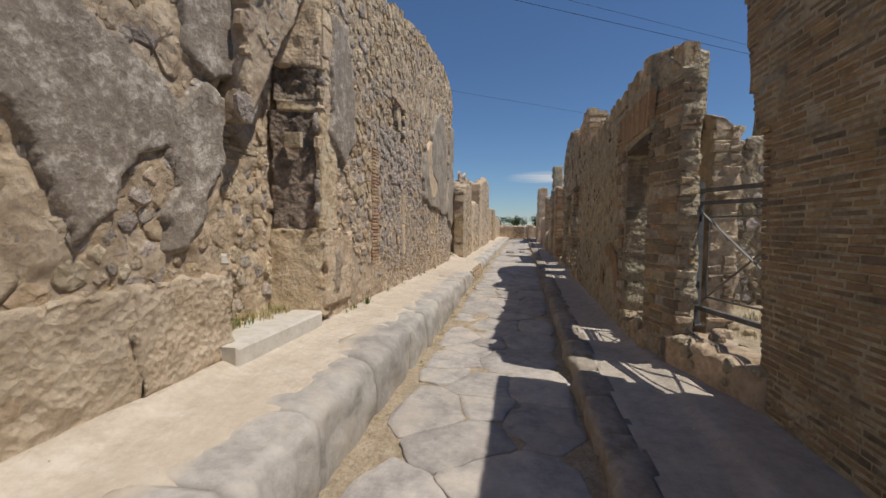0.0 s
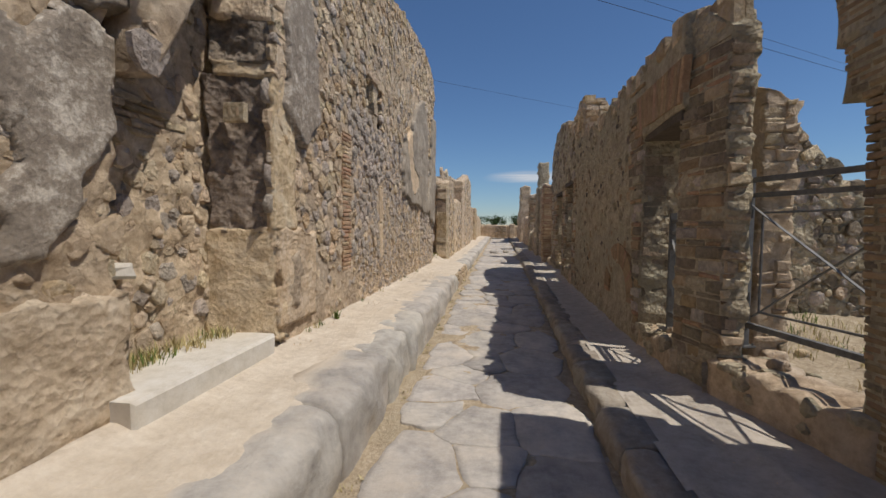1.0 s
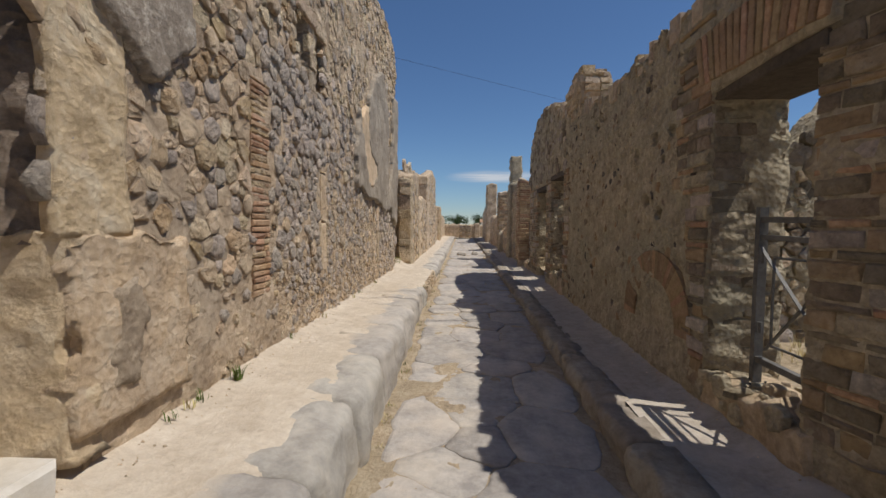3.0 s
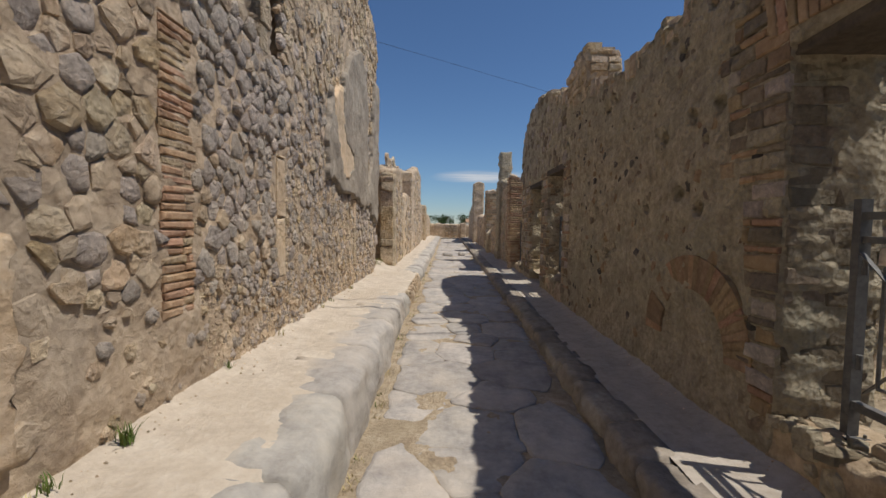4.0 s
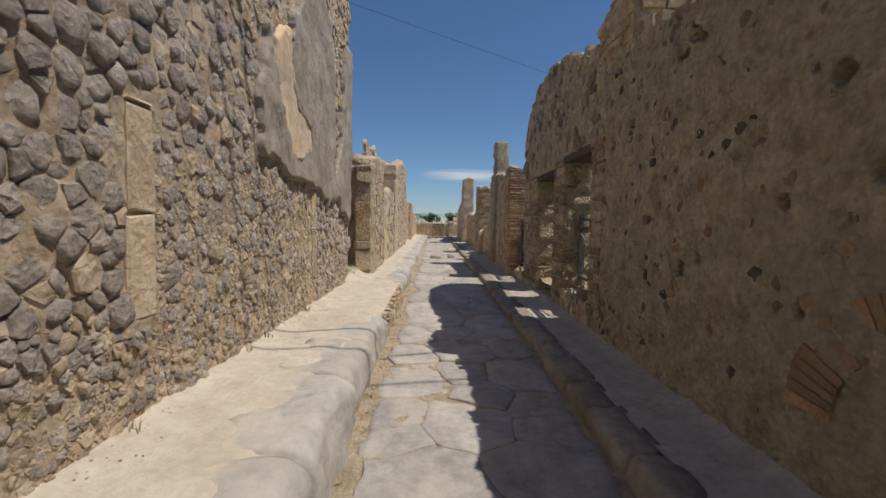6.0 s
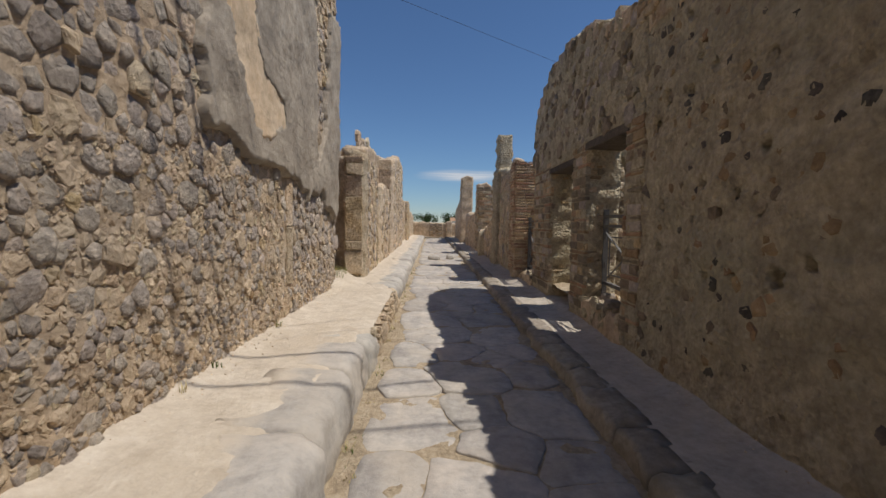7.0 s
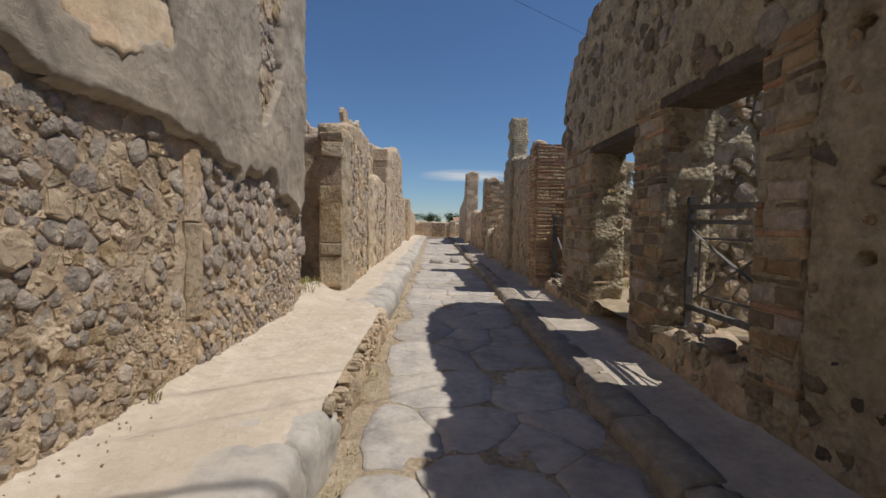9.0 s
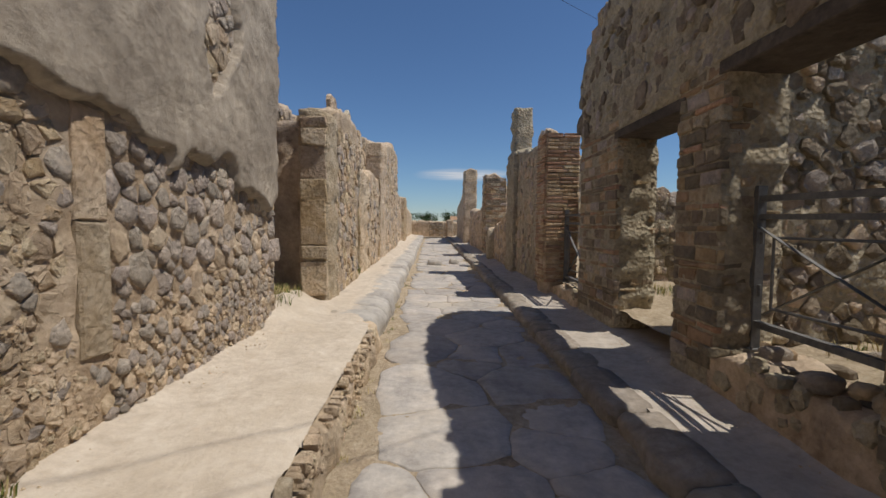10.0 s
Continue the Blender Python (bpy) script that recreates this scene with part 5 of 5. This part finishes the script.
# ---- grass and weeds ----
def tuft(heap, x, y, z, n, high, spread, rng):
    for _ in range(n):
        a, r = rng.uniform(0, math.tau), spread * math.sqrt(rng.random())
        bx, by, h = x + r * math.cos(a), y + r * math.sin(a), high * rng.uniform(0.45, 1.1)
        la, ll = rng.uniform(0, math.tau), h * rng.uniform(0.2, 0.8)
        w = rng.uniform(0.002, 0.005)
        px, py = w * math.cos(la + 1.57), w * math.sin(la + 1.57)
        mx, my = bx + 0.35 * ll * math.cos(la), by + 0.35 * ll * math.sin(la)
        tx, ty = bx + ll * math.cos(la), by + ll * math.sin(la)
        heap.add([(bx - px, by - py, z - 0.01), (bx + px, by + py, z - 0.01), (mx + px, my + py, z + 0.6 * h), (mx - px, my - py, z + 0.6 * h), (tx, ty, z + h)], [(0, 1, 2, 3), (3, 2, 4)])


dry, green = Heap(), Heap()
for _ in range(34):
    tuft(dry if rng.random() < 0.93 else green, rng.uniform(-2.86, -2.66), rng.uniform(4.6, 5.8), 0.57, 18, 0.13, 0.1, rng)
for _ in range(40):
    y = rng.uniform(15.9, 17.0)
    tuft(rng.choice((dry, green)), rng.uniform(-2.8, -2.3), y, west_z(y) + 0.16, 26, 0.15, 0.12, rng)
for _ in range(30):
    y = rng.uniform(19.6, 20.3)
    tuft(rng.choice((dry, green)), rng.uniform(-2.5, -2.15), y, west_z(y) + 0.05, 24, 0.2, 0.12, rng)
for _ in range(60):
    y = rng.uniform(4.5, 22)
    tuft(dry if rng.random() < 0.75 else green, -1.14 + rng.uniform(-0.04, 0.06), y, road_z(y) - 0.04, 14, 0.07, 0.05, rng)
for _ in range(12):
    y = rng.uniform(4.3, 15.5)
    tuft(dry if rng.random() < 0.5 else green, (XW if y > 6 else -2.5) + 0.07, y, west_z(y) + 0.06, 9, 0.07, 0.04, rng)
for _ in range(120):
    x, y = rng.uniform(2.7, 4.6), rng.choice((rng.uniform(5.2, 8.8), rng.uniform(13.3, 14.8), rng.uniform(16, 18)))
    tuft(dry if rng.random() < 0.7 else green, x, y, east_z(y) + 0.28, 22, 0.14, 0.14, rng)
tuft(green, -2.2, 7.3, 0.44, 40, 0.12, 0.03, rng)
for name, h, m, lab in (("dry_grass", dry, GRASS, "dry yellow grass along the walls"), ("weeds", green, GREEN, "sparse green weeds along the walls")):
    tagged(h.put(name, m), lab, "grass", "", "stuff")

# pebbles and crumbs along the wall feet and in the gutter
crumbs = Heap()
for _ in range(900):
    q = rng.random()
    y = rng.uniform(2.5, 22)
    if q < 0.45:
        x = (XW if y > 6 else -2.5) + abs(rng.gauss(0, 0.10)) + 0.03
        z = west_z(y) + 0.02 + 0.06 * max(0, min(1, (-2.05 - x) / 0.3)) ** 2
    elif q < 0.8:
        x, z = -1.08 + rng.gauss(0, 0.05), road_z(y) - 0.045
    else:
        x = XE - abs(rng.gauss(0, 0.09)) - 0.02
        z = east_z(y) + 0.06 * max(0, min(1, (x - 1.45) / 0.25)) ** 2
    r = rng.uniform(0.004, 0.012)
    v = [(x + r * rng.uniform(0.6, 1.3) * a, y + r * rng.uniform(0.6, 1.3) * b, z + r * 0.8 * c) for a, b, c in ((1, 0, 0), (-1, 0, 0), (0, 1, 0), (0, -1, 0), (0, 0, 1), (0, 0, -1))]
    crumbs.add(v, [(0, 2, 4), (2, 1, 4), (1, 3, 4), (3, 0, 4), (2, 0, 5), (1, 2, 5), (3, 1, 5), (0, 3, 5)])
tagged(crumbs.put("gravel", TUFF, None, "", False), "stone crumbs along kerb and wall", "gravel", "", "stuff")


# ---- cables overhead ----
def cable(a, b, sag, r):
    cu = bpy.data.curves.new("overhead_cable", "CURVE")
    cu.dimensions, cu.bevel_depth, cu.bevel_resolution = "3D", r, 2
    sp = cu.splines.new("POLY")
    sp.points.add(24)
    for i in range(25):
        t = i / 24
        p = Vector(a).lerp(Vector(b), t)
        sp.points[i].co = (p.x, p.y, p.z - sag * 4 * t * (1 - t), 1)
    cu.materials.append(CABLE)
    return tagged(new("overhead_cable", cu), "thin dark cable strung over the street", "cable", "overhead cables")


cable((-14, 2.96, 7.0), (20, 23.8, 7.0), 0.0, 0.006)
cable((-14, 2.2, 7.0), (20, 23.5, 7.0), 0.0, 0.004)
cable((-16, 8.0, 7.0), (20, 34.6, 7.0), 0.0, 0.0045)


cable((-12, 7.02, 8.4), (14, 14.42, 8.4), 0.0, 0.02)
cable((-12, 8.02, 8.4), (14, 12.32, 8.4), 0.0, 0.018)


# ---- trees and house beyond the end ----
def tree(x, y, ground, high, wide, seed):
    root = tagged(new("pine_tree"), "dark green umbrella pine far behind the walls", "tree", "pines in the distance")
    root.location = (x, y, ground)
    rng = random.Random(seed)
    h = Heap()
    pts = [(0, 0, 0), (0.15, 0.1, high * 0.3), (0.05, 0.2, high * 0.62)]
    for a, b, r in ((pts[0], pts[1], 0.3), (pts[1], pts[2], 0.22)):
        h.add(*tube(a, b, r))
    for k in range(7):
        t = k * math.tau / 7
        h.add(*tube(pts[2], (wide * 0.33 * math.cos(t), wide * 0.33 * math.sin(t), high * rng.uniform(0.75, 0.88)), 0.09, 5))
    h.put("trunk", BARK, root, kind="")
    c = Heap()
    lumps = [(rng.gauss(0, wide * 0.22), rng.gauss(0, wide * 0.22), high * rng.uniform(0.32, 0.93), wide * rng.uniform(0.1, 0.19)) for _ in range(46)]
    for _ in range(3200):
        lx, ly, lz, lr = rng.choice(lumps)
        d = Vector((rng.gauss(0, 1), rng.gauss(0, 1), rng.gauss(0, 0.7))).normalized() * lr * rng.uniform(0.6, 1.05)
        s = rng.uniform(0.10, 0.24)
        e1 = Vector((rng.gauss(0, 1), rng.gauss(0, 1), rng.gauss(0, 1))).normalized() * s
        e2 = Vector((rng.gauss(0, 1), rng.gauss(0, 1), rng.gauss(0, 1))).normalized() * s
        p = Vector((lx, ly, lz)) + d
        c.add([p - e1, p + e2, p + e1, p - e2], [(0, 1, 2, 3)])
    c.put("crown", LEAF, root, kind="")


for x, y, high, wide, s in ((-2.2, 195, 7.6, 9, 1), (7.2, 200, 7.8, 9.5, 2), (16, 215, 7.5, 10, 3), (-12, 210, 7.6, 10, 4), (27, 220, 8, 11, 5)):
    tree(x, y, -0.75, high, wide, s)


def house():
    root = tagged(new("house"), "small pale house with a tiled roof, far off", "house")
    root.location = (7.2, 120, -0.75)
    v, f = bar((0, 0, 0), (0, 0, 3.6), 5, 4)
    part("wall", v, f, WHITE, root, "", False)
    part("roof", [(-2.8, -2.3, 3.6), (2.8, -2.3, 3.6), (2.8, 2.3, 3.6), (-2.8, 2.3, 3.6), (-2.8, 0, 4.5), (2.8, 0, 4.5)], [(0, 1, 5, 4), (2, 3, 4, 5), (0, 4, 3), (1, 2, 5), (3, 2, 1, 0)], ROOF, root, "weathered clay tile roof", False)
    for x in (-1.3, 1.3):
        v, f = bar((x, -2.03, 1.3), (x, -2.03, 2.5), 0.8, 0.1)
        part("window", v, f, WOOD, root, "dark window", False)


house()


# ---- thin cloud low in the sky ----
def cloud():
    m = bpy.data.materials.new("cloud")
    m.use_nodes = True
    n, l = m.node_tree.nodes, m.node_tree.links
    n.remove(n["Principled BSDF"])
    co, noi, mp = n.new("ShaderNodeTexCoord"), n.new("ShaderNodeTexNoise"), n.new("ShaderNodeMapping")
    mp.inputs["Scale"].default_value = (2.2, 7.0, 1)
    l.new(co.outputs["UV"], mp.inputs["Vector"])
    l.new(mp.outputs["Vector"], noi.inputs["Vector"])
    noi.inputs["Scale"].default_value, noi.inputs["Detail"].default_value = 1.3, 7
    mp2, grad = n.new("ShaderNodeMapping"), n.new("ShaderNodeTexGradient")
    grad.gradient_type = "SPHERICAL"
    mp2.inputs["Location"].default_value, mp2.inputs["Scale"].default_value = (-1.0, -1.0, 0), (2, 2, 1)
    l.new(co.outputs["UV"], mp2.inputs["Vector"])
    l.new(mp2.outputs["Vector"], grad.inputs["Vector"])
    mul, ramp = n.new("ShaderNodeMath"), n.new("ShaderNodeMapRange")
    mul.operation = "MULTIPLY"
    l.new(noi.outputs["Fac"], mul.inputs[0])
    l.new(grad.outputs["Fac"], mul.inputs[1])
    ramp.inputs["From Min"].default_value, ramp.inputs["From Max"].default_value, ramp.inputs["To Max"].default_value = 0.08, 0.42, 0.75
    l.new(mul.outputs[0], ramp.inputs["Value"])
    em, tr, mx = n.new("ShaderNodeEmission"), n.new("ShaderNodeBsdfTransparent"), n.new("ShaderNodeMixShader")
    em.inputs["Color"].default_value, em.inputs["Strength"].default_value = (0.86, 0.87, 0.9, 1), 0.72
    l.new(ramp.outputs["Result"], mx.inputs["Fac"])
    l.new(tr.outputs[0], mx.inputs[1])
    l.new(em.outputs[0], mx.inputs[2])
    l.new(mx.outputs[0], n["Material Output"].inputs["Surface"])
    me = bpy.data.meshes.new("cloud")
    me.from_pydata([(-60, 880, 84), (200, 880, 88), (200, 880, 122), (-60, 880, 120)], [], [(0, 1, 2, 3)])
    uv = me.uv_layers.new()
    for i, c in enumerate(((0, 0), (1, 0), (1, 1), (0, 1))):
        uv.data[i].uv = c
    me.materials.append(m)
    ob = tagged(new("backdrop", me), "thin white cloud low over the horizon", "cloud", "", "structure")
    ob.visible_shadow = False


cloud()
